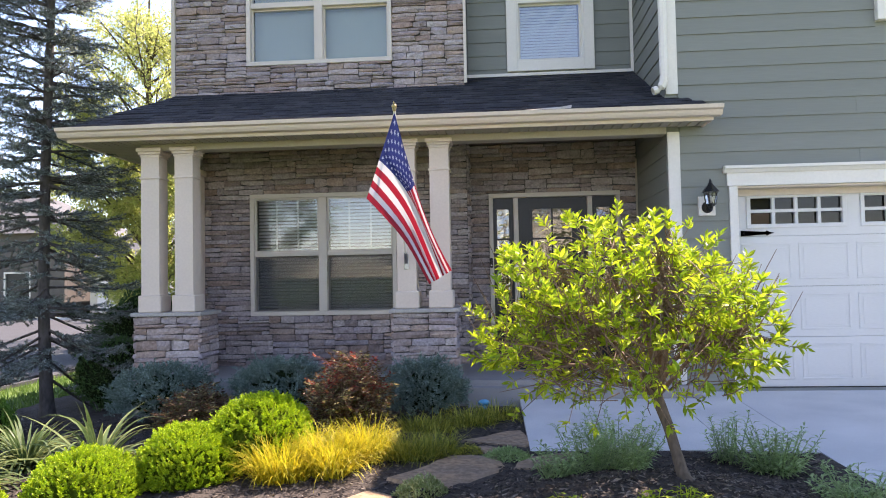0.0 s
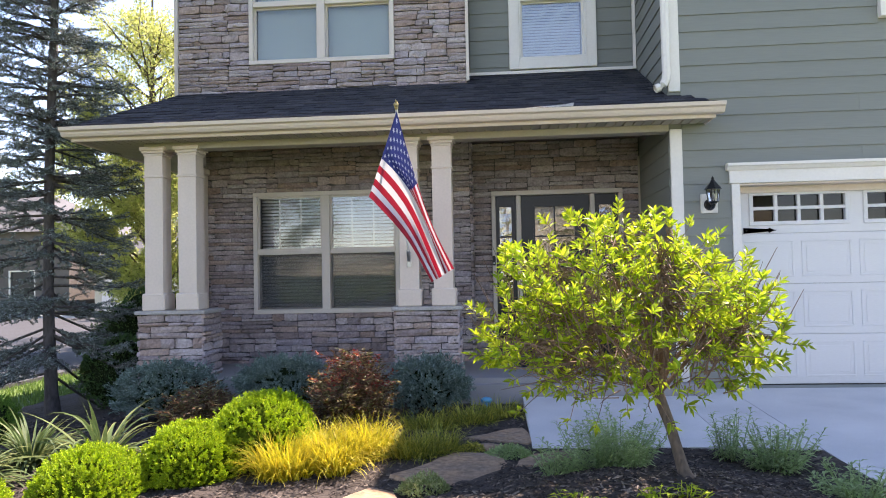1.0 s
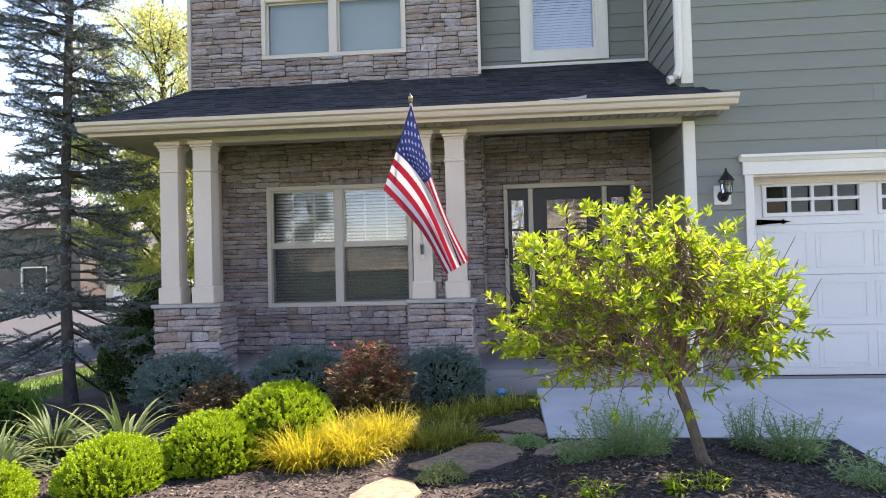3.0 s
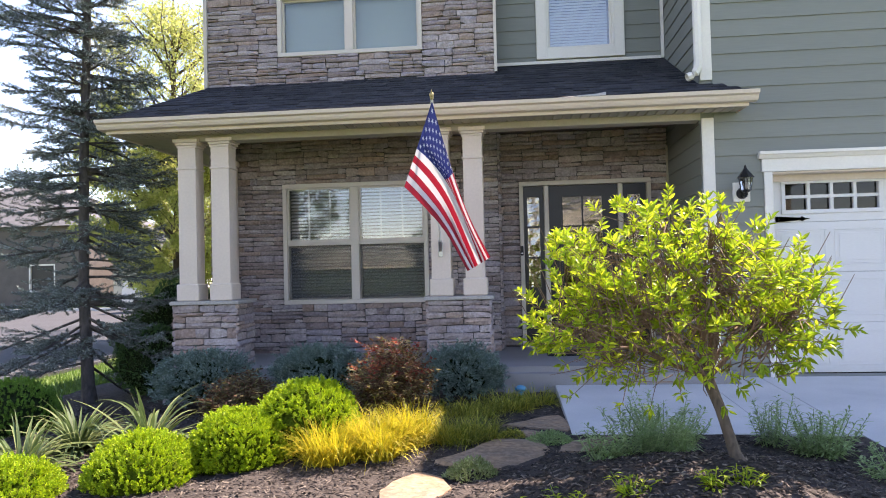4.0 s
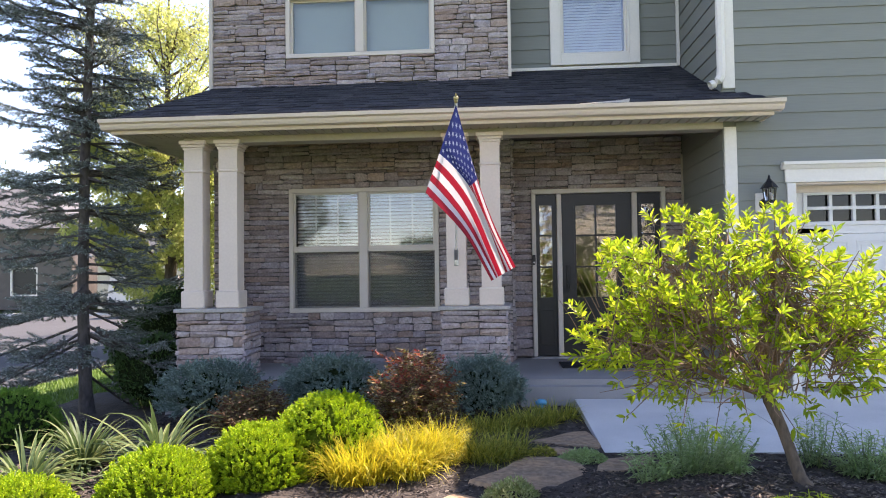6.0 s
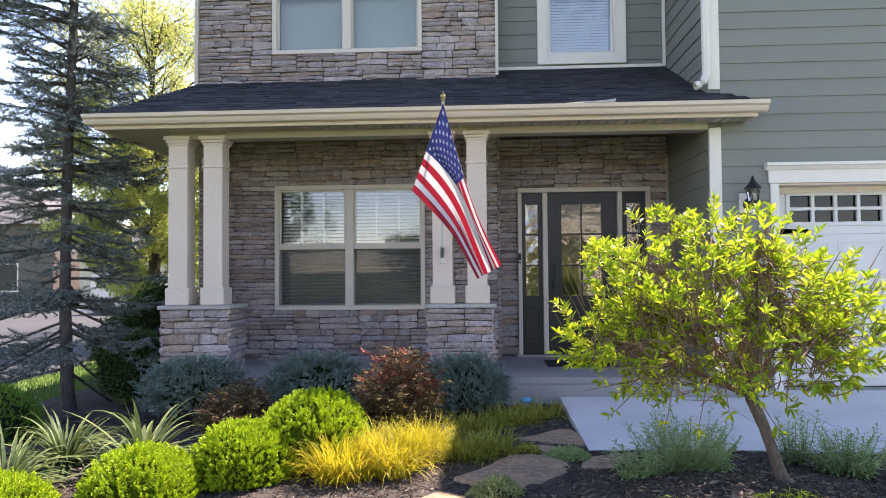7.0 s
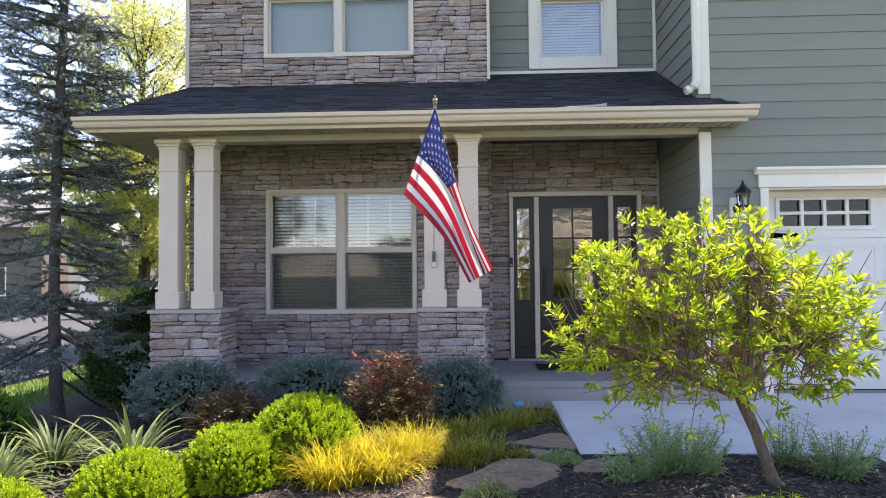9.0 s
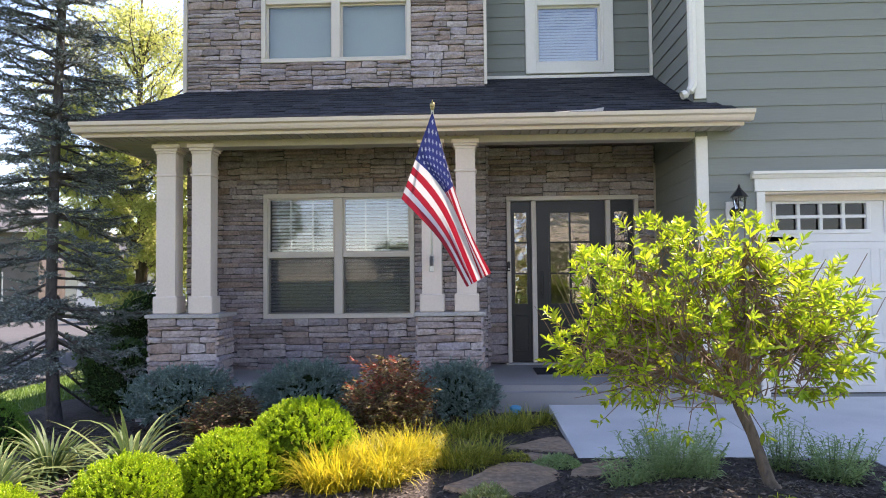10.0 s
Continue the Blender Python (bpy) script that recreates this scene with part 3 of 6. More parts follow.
# ---- windows ----
def window(name, hole, y, label, frame_w, units, rail, mat, sill=False, muntins=0, casing=0.0):
    x0, x1, z0, z1 = hole
    w = tagged(thing(name, (x0, y, z0), label, "window"), kind="structure")
    yo = y - 0.05
    if casing:
        part("casing", boxes((x0 - casing, x1 + casing, yo - 0.01, y + 0.02, z1, z1 + casing), (x0 - casing, x0, yo - 0.01, y + 0.02, z0 - casing, z1), (x1, x1 + casing, yo - 0.01, y + 0.02, z0 - casing, z1), (x0, x1, yo - 0.01, y + 0.02, z0 - casing, z0), bevel=0.004), M_WHITE, w, "wide white casing")
    f = frame_w
    part("window_frame", boxes((x0, x1, yo, y + 0.12, z1 - f, z1), (x0, x1, yo, y + 0.12, z0, z0 + f), (x0, x0 + f, yo, y + 0.12, z0 + f, z1 - f), (x1 - f, x1, yo, y + 0.12, z0 + f, z1 - f), bevel=0.005), mat, w)
    if sill:
        part("window_sill", boxes((x0 - 0.02, x1 + 0.02, yo - 0.03, y + 0.01, z0 - 0.03, z0 - 0.001), bevel=0.006), mat, w)
    mull = 0.11 if units == 2 else 0.0
    uw = (x1 - x0 - 2 * f - mull) / units
    for u in range(units):
        a = x0 + f + u * (uw + mull)
        if u:
            part("mullion", boxes((a - mull, a, yo + 0.002, y + 0.12, z0 + f, z1 - f), bevel=0.005), mat, w)
        s = 0.022
        part("meeting_rail", boxes((a, a + uw, yo + 0.02, y + 0.08, rail - 0.028, rail + 0.028), bevel=0.004), mat, w)
        for lo, hi, yy in ((z0 + f, rail - 0.028, y + 0.05), (rail + 0.028, z1 - f, y + 0.01)):
            part("sash", boxes((a, a + s, yy - 0.02, yy + 0.02, lo, hi), (a + uw - s, a + uw, yy - 0.02, yy + 0.02, lo, hi), (a + s, a + uw - s, yy - 0.02, yy + 0.02, lo, lo + s), (a + s, a + uw - s, yy - 0.02, yy + 0.02, hi - s, hi)), mat, w)
            pane = part("pane", boxes((a + s, a + uw - s, yy - 0.003, yy + 0.003, lo + s, hi - s)), M_UPPER_GLASS if name == "window_2" else M_SKY_GLASS if name == "window_3" else M_GLASS, w, "clear glass pane")
            pane.visible_shadow = False
            if name == "window_1" and lo < rail:
                scr = part("insect_screen", boxes((a + 0.004, a + uw - 0.004, yy - 0.034, yy - 0.032, lo + 0.004, hi)), M_SCREEN, w, "fine grey insect screen")
                scr.visible_shadow = False
            if muntins and lo > rail:
                for k in range(muntins):
                    xx = a + uw * (k + 1) / (muntins + 1)
                    part("muntin", boxes((xx - 0.009, xx + 0.009, yy + 0.006, yy + 0.012, lo + s, hi - s)), M_WHITE, w)
    return w


window("window_1", WIN1, Y_A, "almond vinyl twin double-hung window with blinds behind", 0.055, 2, 1.572, M_VINYL, muntins=2)
window("window_2", WIN2, Y_A, "almond vinyl twin window with pale shades drawn", 0.055, 2, 4.90, M_VINYL)
window("window_3", (0.545, 1.445, 4.12, 5.5), Y_B - 0.01, "white cased window with closed blinds", 0.03, 1, 4.95, M_WHITE, casing=0.135)
window("window_4", (4.48, 5.5, 4.05, 5.2), Y_G - 0.01, "white cased upper window over the garage", 0.03, 1, 4.6, M_WHITE, casing=0.15)


def blind(x0, x1, z0, z1, y, pitch, tilt, label):
    b = thing("window_blind", ((x0 + x1) / 2, y, z1), label, "blind")
    part("headrail", boxes((x0, x1, y - 0.02, y + 0.02, z1 - 0.03, z1)), M_BLIND, b)
    bm = bmesh.new()
    box(bm, x0, x1, -0.022, 0.022, -0.0012, 0.0012)
    me = bpy.data.meshes.new("slat")
    bm.to_mesh(me)
    bm.free()
    me.materials.append(M_BLIND)
    z = z1 - 0.05
    while z > z0:
        s = new("slat", me)
        s.parent = b
        s.matrix_parent_inverse = Matrix.Translation(b.location).inverted()
        s.matrix_basis = Matrix.Translation((0, y, z)) @ pose(0, 0, 0, tilt, 0, 0)
        z -= pitch
    return b


blind(-2.97, -2.12, 0.83, 2.32, Y_A + 0.15, 0.045, 40, "white horizontal blind hanging open behind the glass")
blind(-1.99, -1.14, 0.83, 2.32, Y_A + 0.15, 0.045, 40, "white horizontal blind hanging open behind the glass")
blind(0.6, 1.38, 4.2, 5.4, Y_B + 0.14, 0.04, 62, "white horizontal blind closed behind the glass")
for x0, x1 in ((-3.0, -2.14), (-2.02, -1.16)):
    sh = thing("roller_blind", ((x0 + x1) / 2, Y_A + 0.15, 5.4), "pale grey roller shade drawn down", "shade")
    part("fabric", boxes((x0, x1, Y_A + 0.15, Y_A + 0.154, 4.13, 5.42)), M_PALE_BLIND, sh)
tagged(part("roller_blind", boxes((4.5, 5.48, Y_G + 0.1, Y_G + 0.105, 4.06, 5.2)), M_PALE_BLIND), "pale shade behind the upper window", "shade")

# chairs dimly seen indoors
def indoor_chair(x, y):
    c = thing("armchair", (x, y, 0.14), "pale upholstered armchair inside the room", "chair", "indoor chairs")
    part("seat", boxes((x - 0.3, x + 0.3, y - 0.3, y + 0.3, 0.40, 0.58), bevel=0.03), M_PALE_BLIND, c)
    part("backrest", boxes((x - 0.3, x + 0.3, y - 0.36, y - 0.26, 0.5, 1.16), bevel=0.03), M_PALE_BLIND, c)
    for sx in (-0.26, 0.26):
        for sy in (-0.26, 0.26):
            part("leg", boxes((x + sx - 0.025, x + sx + 0.025, y + sy - 0.025, y + sy + 0.025, 0.14, 0.41)), M_BARK, c)
    return c


indoor_chair(-2.32, 9.98)
indoor_chair(-1.62, 10.15)


# ---- front door ----
def front_door():
    x0, x1, z0, z1 = DOOR
    y = Y_B
    d = tagged(thing("door_1", (x0, y, z0), "black front door with glazed sidelights in a cream frame", "door"), kind="structure")
    j = 0.055
    part("door_frame", boxes((x0, x1, y - 0.07, y + 0.14, z1 - 0.06, z1), (x0, x0 + j, y - 0.07, y + 0.14, z0, z1 - 0.06), (x1 - j, x1, y - 0.07, y + 0.14, z0, z1 - 0.06), (0.45, 0.515, y - 0.05, y + 0.14, z0, z1 - 0.06), (1.43, 1.495, y - 0.05, y + 0.14, z0, z1 - 0.06), bevel=0.006), M_VINYL, d)
    part("threshold", boxes((x0 - 0.03, x1 + 0.03, y - 0.12, y + 0.14, z0 - 0.045, z0), bevel=0.008), M_CAPSTONE, d)

    def leaf(name, a, b, ga, gb, gz0, gz1, cols, rows):
        lf = part(name, boxes((a, ga, y, y + 0.045, z0 + 0.01, z1 - 0.065), (gb, b, y, y + 0.045, z0 + 0.01, z1 - 0.065), (ga, gb, y, y + 0.045, gz1, z1 - 0.065), (ga, gb, y, y + 0.045, z0 + 0.01, gz0)), M_DARK_DOOR, d, "black painted door leaf")
        pw, ph = (gb - ga) / cols, (gz1 - gz0) / rows
        for i in range(cols):
            for k in range(rows):
                p = part("pane", boxes((ga + i * pw + 0.009, ga + (i + 1) * pw - 0.009, y + 0.018, y + 0.024, gz0 + k * ph + 0.009, gz0 + (k + 1) * ph - 0.009)), M_DOOR_GLASS if cols > 1 else M_LEADED_GLASS, lf, "rippled glass pane")
                p.visible_shadow = False
        bars = bmesh.new()
        for i in range(cols + 1):
            box(bars, ga + i * pw - 0.011, ga + i * pw + 0.011, y - 0.006, y + 0.04, gz0, gz1)
        for k in range(rows + 1):
            box(bars, ga, gb, y - 0.0055, y + 0.0395, gz0 + k * ph - 0.011, gz0 + k * ph + 0.011)
        part("glazing_bar", bars, M_DARK_DOOR, lf)
        mo = bmesh.new()
        px0, px1, pz0, pz1 = ga - 0.01, gb + 0.01, z0 + 0.14, gz0 - 0.14
        for q in ((px0, px1, pz1 - 0.02, pz1), (px0, px1, pz0, pz0 + 0.02), (px0, px0 + 0.02, pz0 + 0.02, pz1 - 0.02), (px1 - 0.02, px1, pz0 + 0.02, pz1 - 0.02)):
            box(mo, q[0], q[1], y - 0.010, y - 0.0005, q[2], q[3], bevel=0.003)
        part("panel_moulding", mo, M_DARK_DOOR, lf)
        return lf

    leaf("sidelight", x0 + j + 0.003, 0.447, 0.215, 0.40, 0.90, 2.14, 1, 3)
    main = leaf("door_leaf", 0.518, 1.427, 0.69, 1.235, 0.90, 2.135, 2, 3)
    leaf("sidelight", 1.498, x1 - j - 0.003, 1.545, 1.735, 0.90, 2.14, 1, 3)
    h = bmesh.new()
    box(h, 0.565, 0.605, y - 0.012, y, 1.02, 1.34, bevel=0.006)
    tube(h, (0.585, y - 0.012, 1.09), (0.585, y - 0.05, 1.09), 0.012, 0.012)
    box(h, 0.578, 0.592, y - 0.06, y - 0.045, 0.98, 1.12, bevel=0.004)
    part("handle", h, M_BLACK, main, "black handle set")
    return d


front_door()
bell = thing("doorbell", (0.14, Y_B - 0.07, 1.35), "black video doorbell on the door frame", "doorbell")
part("case", boxes((0.122, 0.162, Y_B - 0.095, Y_B - 0.071, 1.345, 1.475), bevel=0.008), M_BLACK, bell)
part("button", tube(bmesh.new(), (0.142, Y_B - 0.0945, 1.375), (0.142, Y_B - 0.099, 1.375), 0.012, 0.012, 16), M_STEEL, bell)
tagged(part("door_mat", boxes((0.40, 1.25, 8.72, 9.25, FLOOR, FLOOR + 0.015), bevel=0.004), M_MAT), "black rectangular mat before the front door", "mat")


# ---- garage door ----
def garage_door():
    x0, x1, z0, z1 = GARAGE
    y = 8.33
    g = tagged(thing("door_2", (x0, y, z0), "white sectional garage door with a row of small windows", "garage door"), kind="structure")
    part("jamb", boxes((x0 - 0.09, x0, Y_G - 0.02, y - 0.01, -0.05, z1), (x1, x1 + 0.09, Y_G - 0.02, y - 0.01, -0.05, z1), bevel=0.004), M_WHITE, g, "white side casing")
    part("stop", boxes((x0 + 0.001, x0 + 0.06, y - 0.045, y - 0.008, -0.04, z1 - 0.09), (x0 + 0.001, x1 - 0.001, y - 0.045, y - 0.008, z1 - 0.0885, z1 - 0.001), (x0 + 0.001, x1 - 0.001, Y_G + 0.001, y - 0.0455, z1 - 0.02, z1 - 0.001)), M_TRIM, g, "cream door stop")
    hd = bmesh.new()
    profile_x(hd, x0 - 0.11, x1 + 0.11, [(Y_G + 0.01, z1 + 0.002), (Y_G - 0.03, z1 + 0.002), (Y_G - 0.03, z1 + 0.14), (Y_G + 0.01, z1 + 0.14)])
    profile_x(hd, x0 - 0.145, x1 + 0.145, [(Y_G + 0.01, z1 + 0.141), (Y_G - 0.045, z1 + 0.141), (Y_G - 0.07, z1 + 0.175), (Y_G - 0.09, z1 + 0.185), (Y_G - 0.09, z1 + 0.215), (Y_G + 0.01, z1 + 0.215)])
    part("header", hd, M_WHITE, g, "white header with crown moulding")
    seams = [-0.04, 0.505, 1.06, 1.62, z1 - 0.01]
    for i in range(4):
        a, b = seams[i] + 0.0015, seams[i + 1] - 0.0015
        bm = bmesh.new()
        n, w0 = 8, x0 + 0.06
        pitch = (x1 - x0 - 0.12) / n
        if i < 3:
            box(bm, x0 + 0.01, x1 - 0.01, y, y + 0.05, a, b, bevel=0.0035)
            for k in range(n):
                pa, pb = w0 + k * pitch + 0.04, w0 + (k + 1) * pitch - 0.04
                la, lb = a + 0.075, b - 0.075
                for q in ((pa, pb, lb - 0.022, lb), (pa, pb, la, la + 0.022), (pa, pa + 0.022, la + 0.0225, lb - 0.0225), (pb - 0.022, pb, la + 0.0225, lb - 0.0225)):
                    box(bm, q[0], q[1], y - 0.0045, y + 0.002, q[2], q[3], bevel=0.004)
                box(bm, pa + 0.05, pb - 0.05, y - 0.003, y + 0.002, la + 0.05, lb - 0.05, bevel=0.004)
            part("door_section", bm, M_GARAGE, g)
            continue
        holes = [(3.04 + 1.2165 * k, 4.02 + 1.2165 * k, 1.755, 2.045) for k in range(4)]
        for q in holed(x0 + 0.01, x1 - 0.01, a, b, holes):
            box(bm, q[0], q[1], y, y + 0.05, q[2], q[3])
        for h in holes:
            e = 0.045
            for q in ((h[0] - e, h[1] + e, h[3], h[3] + e), (h[0] - e, h[1] + e, h[2] - e, h[2]), (h[0] - e, h[0], h[2], h[3]), (h[1], h[1] + e, h[2], h[3])):
                box(bm, q[0], q[1], y - 0.016, y + 0.0, q[2], q[3], bevel=0.004)
        sec = part("door_section", bm, M_GARAGE, g)
        for h in holes:
            bars = bmesh.new()
            for k in range(1, 4):
                xx = h[0] + (h[1] - h[0]) * k / 4
                box(bars, xx - 0.018, xx + 0.018, y - 0.012, y + 0.03, h[2], h[3], bevel=0.003)
            zz = (h[2] + h[3]) / 2
            box(bars, h[0], h[1], y - 0.0115, y + 0.0295, zz - 0.018, zz + 0.018, bevel=0.003)
            part("window_grid", bars, M_GARAGE, sec)
            for k in range(4):
                for r in range(2):
                    xa = h[0] + (h[1] - h[0]) * k / 4
                    p = part("pane", boxes((xa + 0.002, xa + (h[1] - h[0]) / 4 - 0.002, y + 0.032, y + 0.037, h[2] + r * 0.145, h[2] + 0.145 + r * 0.145)), M_GARAGE_GLASS, sec)
                    p.visible_shadow = False
    for z in (1.655, 0.47):
        bm = bmesh.new()
        v = [bm.verts.new(p) for p in ((2.925, y - 0.014, z - 0.032), (3.19, y - 0.014, z - 0.014), (3.205, y - 0.014, z - 0.03), (3.235, y - 0.014, z - 0.012), (3.295, y - 0.014, z), (3.235, y - 0.014, z + 0.012), (3.205, y - 0.014, z + 0.03), (3.19, y - 0.014, z + 0.014), (2.925, y - 0.014, z + 0.032))]
        bm.faces.new(v)
        bmesh.ops.solidify(bm, geom=bm.faces[:], thickness=-0.008)
        bmesh.ops.recalc_face_normals(bm, faces=bm.faces)
        hinge = part("strap_hinge", bm, M_BLACK, g, "black decorative strap hinge")
        part("bolt", tube(bmesh.new(), (2.96, y - 0.014, z), (2.96, y - 0.028, z), 0.012, 0.008), M_BLACK, hinge)
    part("bottom_seal", boxes((x0 + 0.01, x1 - 0.01, y + 0.005, y + 0.045, z0 - 0.03, -0.038)), M_BLACK, g, "black rubber seal")
    return g


garage_door()
structure("floor", boxes((X_B + 0.21, 8.6, 8.40, 13.0, -0.2, -0.05), (X_B + 0.21, 8.6, 8.40, 13.0, 2.7, 2.8), (X_B + 0.21, 8.6, 13.01, 13.1, -0.2, 2.8)), M_ROOM, "dim garage interior", "floor")


# ---- wall lantern ----
def lantern():
    x, y = 2.50, Y_G
    l = thing("wall_lantern", (x, y, 1.85), "black coach lantern on a white mounting block", "lantern")
    part("mounting_block", boxes((2.41, 2.585, y - 0.035, y + 0.01, 1.845, 2.055), bevel=0.006), M_WHITE, l, "white mounting block")
    bp = bmesh.new()
    bmesh.ops.create_cone(bp, cap_ends=True, segments=24, radius1=0.062, radius2=0.05, depth=0.03, matrix=Matrix.Translation((x, y - 0.05, 1.935)) @ pose(0, 0, 0, 90, 0, 0))
    part("back_plate", bp, M_BLACK, l)
    v, f = [], []
    limb(v, f, [(x, y - 0.06, 1.92), (x, y - 0.11, 1.89), (x, y - 0.155, 1.895), (x, y - 0.165, 1.935)], [0.016] * 4, 8)
    mesh_part("arm", v, f, M_BLACK, l)
    yc = y - 0.165
    cage = bmesh.new()
    bmesh.ops.create_cone(cage, cap_ends=True, segments=6, radius1=0.035, radius2=0.055, depth=0.025, matrix=Matrix.Translation((x, yc, 1.947)))
    for k in range(6):
        a = math.pi * k / 3
        tube(cage, (x + 0.052 * math.cos(a), yc + 0.052 * math.sin(a), 1.955), (x + 0.07 * math.cos(a), yc + 0.07 * math.sin(a), 2.09), 0.006, 0.006, 5)
    part("cage", cage, M_BLACK, l)
    gl = bmesh.new()
    bmesh.ops.create_cone(gl, cap_ends=False, segments=6, radius1=0.048, radius2=0.066, depth=0.13, matrix=Matrix.Translation((x, yc, 2.022)))
    gp = part("glass", gl, M_LANTERN_GLASS, l, "clear lantern glass")
    gp.visible_shadow = False
    rf = bmesh.new()
    for r1, r2, z, h in ((0.092, 0.078, 2.096, 0.018), (0.08, 0.03, 2.135, 0.06), (0.032, 0.016, 2.177, 0.024), (0.012, 0.016, 2.197, 0.016), (0.014, 0.003, 2.217, 0.024)):
        bmesh.ops.create_cone(rf, cap_ends=True, segments=12 if z > 2.15 else 6, radius1=r1, radius2=r2, depth=h, matrix=Matrix.Translation((x, yc, z)))
    part("roof", rf, M_BLACK, l)
    bulb = bmesh.new()
    bmesh.ops.create_uvsphere(bulb, u_segments=12, v_segments=8, radius=0.025, matrix=Matrix.Translation((x, yc, 2.01)) @ Matrix.Diagonal((1, 1, 1.5, 1)))
    part("bulb", bulb, M_FWHITE, l, smooth=True)
    return l


lantern()


# ---- flag ----
POLE_TOP, POLE_FOOT = Vector((-0.685, 6.60, 2.77)), Vector((-0.785, 8.02, 1.42))


def flag():
    f = thing("flag", tuple(POLE_FOOT), "red white and blue striped flag on a white pole, blown sideways", "flag")
    part("pole", tube(bmesh.new(), POLE_FOOT, POLE_TOP, 0.0125, 0.0125, 12), M_POLE, f, "white metal pole")
    bm = bmesh.new()
    way = (POLE_TOP - POLE_FOOT).normalized()
    tube(bm, POLE_TOP, POLE_TOP + way * 0.03, 0.016, 0.02, 12)
    bmesh.ops.create_uvsphere(bm, u_segments=12, v_segments=8, radius=0.024, matrix=Matrix.Translation(POLE_TOP + way * 0.045))
    tube(bm, POLE_TOP + way * 0.06, POLE_TOP + way * 0.1, 0.012, 0.002, 10)
    part("finial", bm, M_GOLD, f, "gilded acorn finial", smooth=True)
    br = bmesh.new()
    box(br, -0.81, -0.76, 8.035, 8.051, 1.33, 1.50, bevel=0.004)
    tube(br, POLE_FOOT - way * 0.02, POLE_FOOT + way * 0.13, 0.021, 0.021, 12)
    part("bracket", br, M_STEEL, f, "steel wall bracket")
    # cloth: it hangs from the pole's tip, drawn into pleats towards its free end
    top = (POLE_TOP - way * 0.02, Vector((-0.505, 6.58, 2.07)), Vector((-0.200, 6.56, 1.285)))
    mid = (Vector((-0.850, 6.70, 2.33)), Vector((-0.595, 6.63, 2.01)), Vector((-0.275, 6.60, 1.245)))
    low = (Vector((-0.985, 6.76, 1.985)), Vector((-0.745, 6.70, 1.715)), Vector((-0.395, 6.64, 1.180)))
    nu, nv = 60, 52

    def along(e, u):
        """A bowed edge through three points at u = 0, 0.4 and 1."""
        return e[0] * ((u - 0.4) * (u - 1) / 0.4) + e[1] * (u * (u - 1) / -0.24) + e[2] * (u * (u - 0.4) / 0.6)

    def at(u, v):
        c = 7 / 13
        p = along(top, u).lerp(along(mid, u), v / c) if v < c else along(mid, u).lerp(along(low, u), (v - c) / (1 - c))
        pleat = 0.25 + 0.75 * min(1.0, u * 1.6)
        fold = math.sin(13 * v + 1.8 * u + 0.4) * 0.055 * pleat + math.sin(29 * v - 3 * u) * 0.016 * pleat
        wave = math.sin(7.5 * u - 3.0 * v + 0.5) * 0.03 * u
        return p + Vector((0.22 * fold + 0.3 * wave, -0.9 * fold - 0.5 * wave, 0.12 * fold + 0.25 * wave))

    verts, faces, mats = [], [], []
    for j in range(nv + 1):
        for i in range(nu + 1):
            verts.append(tuple(at(i / nu, j / nv)))
    for j in range(nv):
        stripe = j // 4
        for i in range(nu):
            faces.append((j * (nu + 1) + i, j * (nu + 1) + i + 1, (j + 1) * (nu + 1) + i + 1, (j + 1) * (nu + 1) + i))
            mats.append(2 if stripe < 7 and i < nu * 0.4 else stripe % 2)
    cloth = mesh_part("cloth", verts, faces, [M_RED, M_FWHITE, M_BLUE], f, "red and white striped cloth with a blue canton", mats, True)

    # stars on both faces of the canton
    for row in range(9):
        for col in range(6 if row % 2 == 0 else 5):
            u0 = 0.4 * ((col * 2 + (1 if row % 2 == 0 else 2)) / 12.0)
            v0 = 7 / 13 * (row + 1) / 10
            c = at(u0, v0)
            du, dv = (at(u0 + 0.02, v0) - c) / (0.02 * 1.45), (at(u0, v0 + 0.02) - c) / (0.02 * 0.87)
            n = du.cross(dv).normalized()
            sv, sf = [], []
            for side in (0.003, -0.003):
                base = len(sv)
                for k in range(10):
                    a, r = math.pi * k / 5, 0.025 if k % 2 == 0 else 0.0098
                    sv.append(tuple(c + n * side - dv * math.cos(a) * r + du * math.sin(a) * r))
                sv.append(tuple(c + n * side * 1.4))
                for k in range(10):
                    sf.append((base + k, base + (k + 1) % 10, base + 10))
            mesh_part("star", sv, sf, M_FWHITE, cloth)
    return f


flag()


# ---- planting helpers ----
def rnd(a, b):
    return random.uniform(a, b)


def sphere_way():
    z = rnd(-1, 1)
    a = rnd(0, 2 * math.pi)
    r = math.sqrt(1 - z * z)
    return Vector((r * math.cos(a), r * math.sin(a), z))


def leaf(verts, faces, p, way, length, width, fold=0.25, bend=0.2, normal=None):
    """A pointed leaf with a folded midrib: four triangles."""
    way = way.normalized()
    side = way.cross(normal if normal is not None else Vector((0, 0, 1)))
    if side.length < 1e-3:
        side = way.orthogonal()
    side.normalize()
    up = side.cross(way)
    b = len(verts)
    mid = p + way * length * 0.5
    tip = p + way * length - up * length * bend
    verts.extend(tuple(q) for q in (p, mid + side * width * 0.5 + up * width * fold, tip, mid - side * width * 0.5 + up * width * fold, mid))
    faces.extend(((b, b + 1, b + 4), (b + 1, b + 2, b + 4), (b, b + 4, b + 3), (b + 3, b + 4, b + 2)))


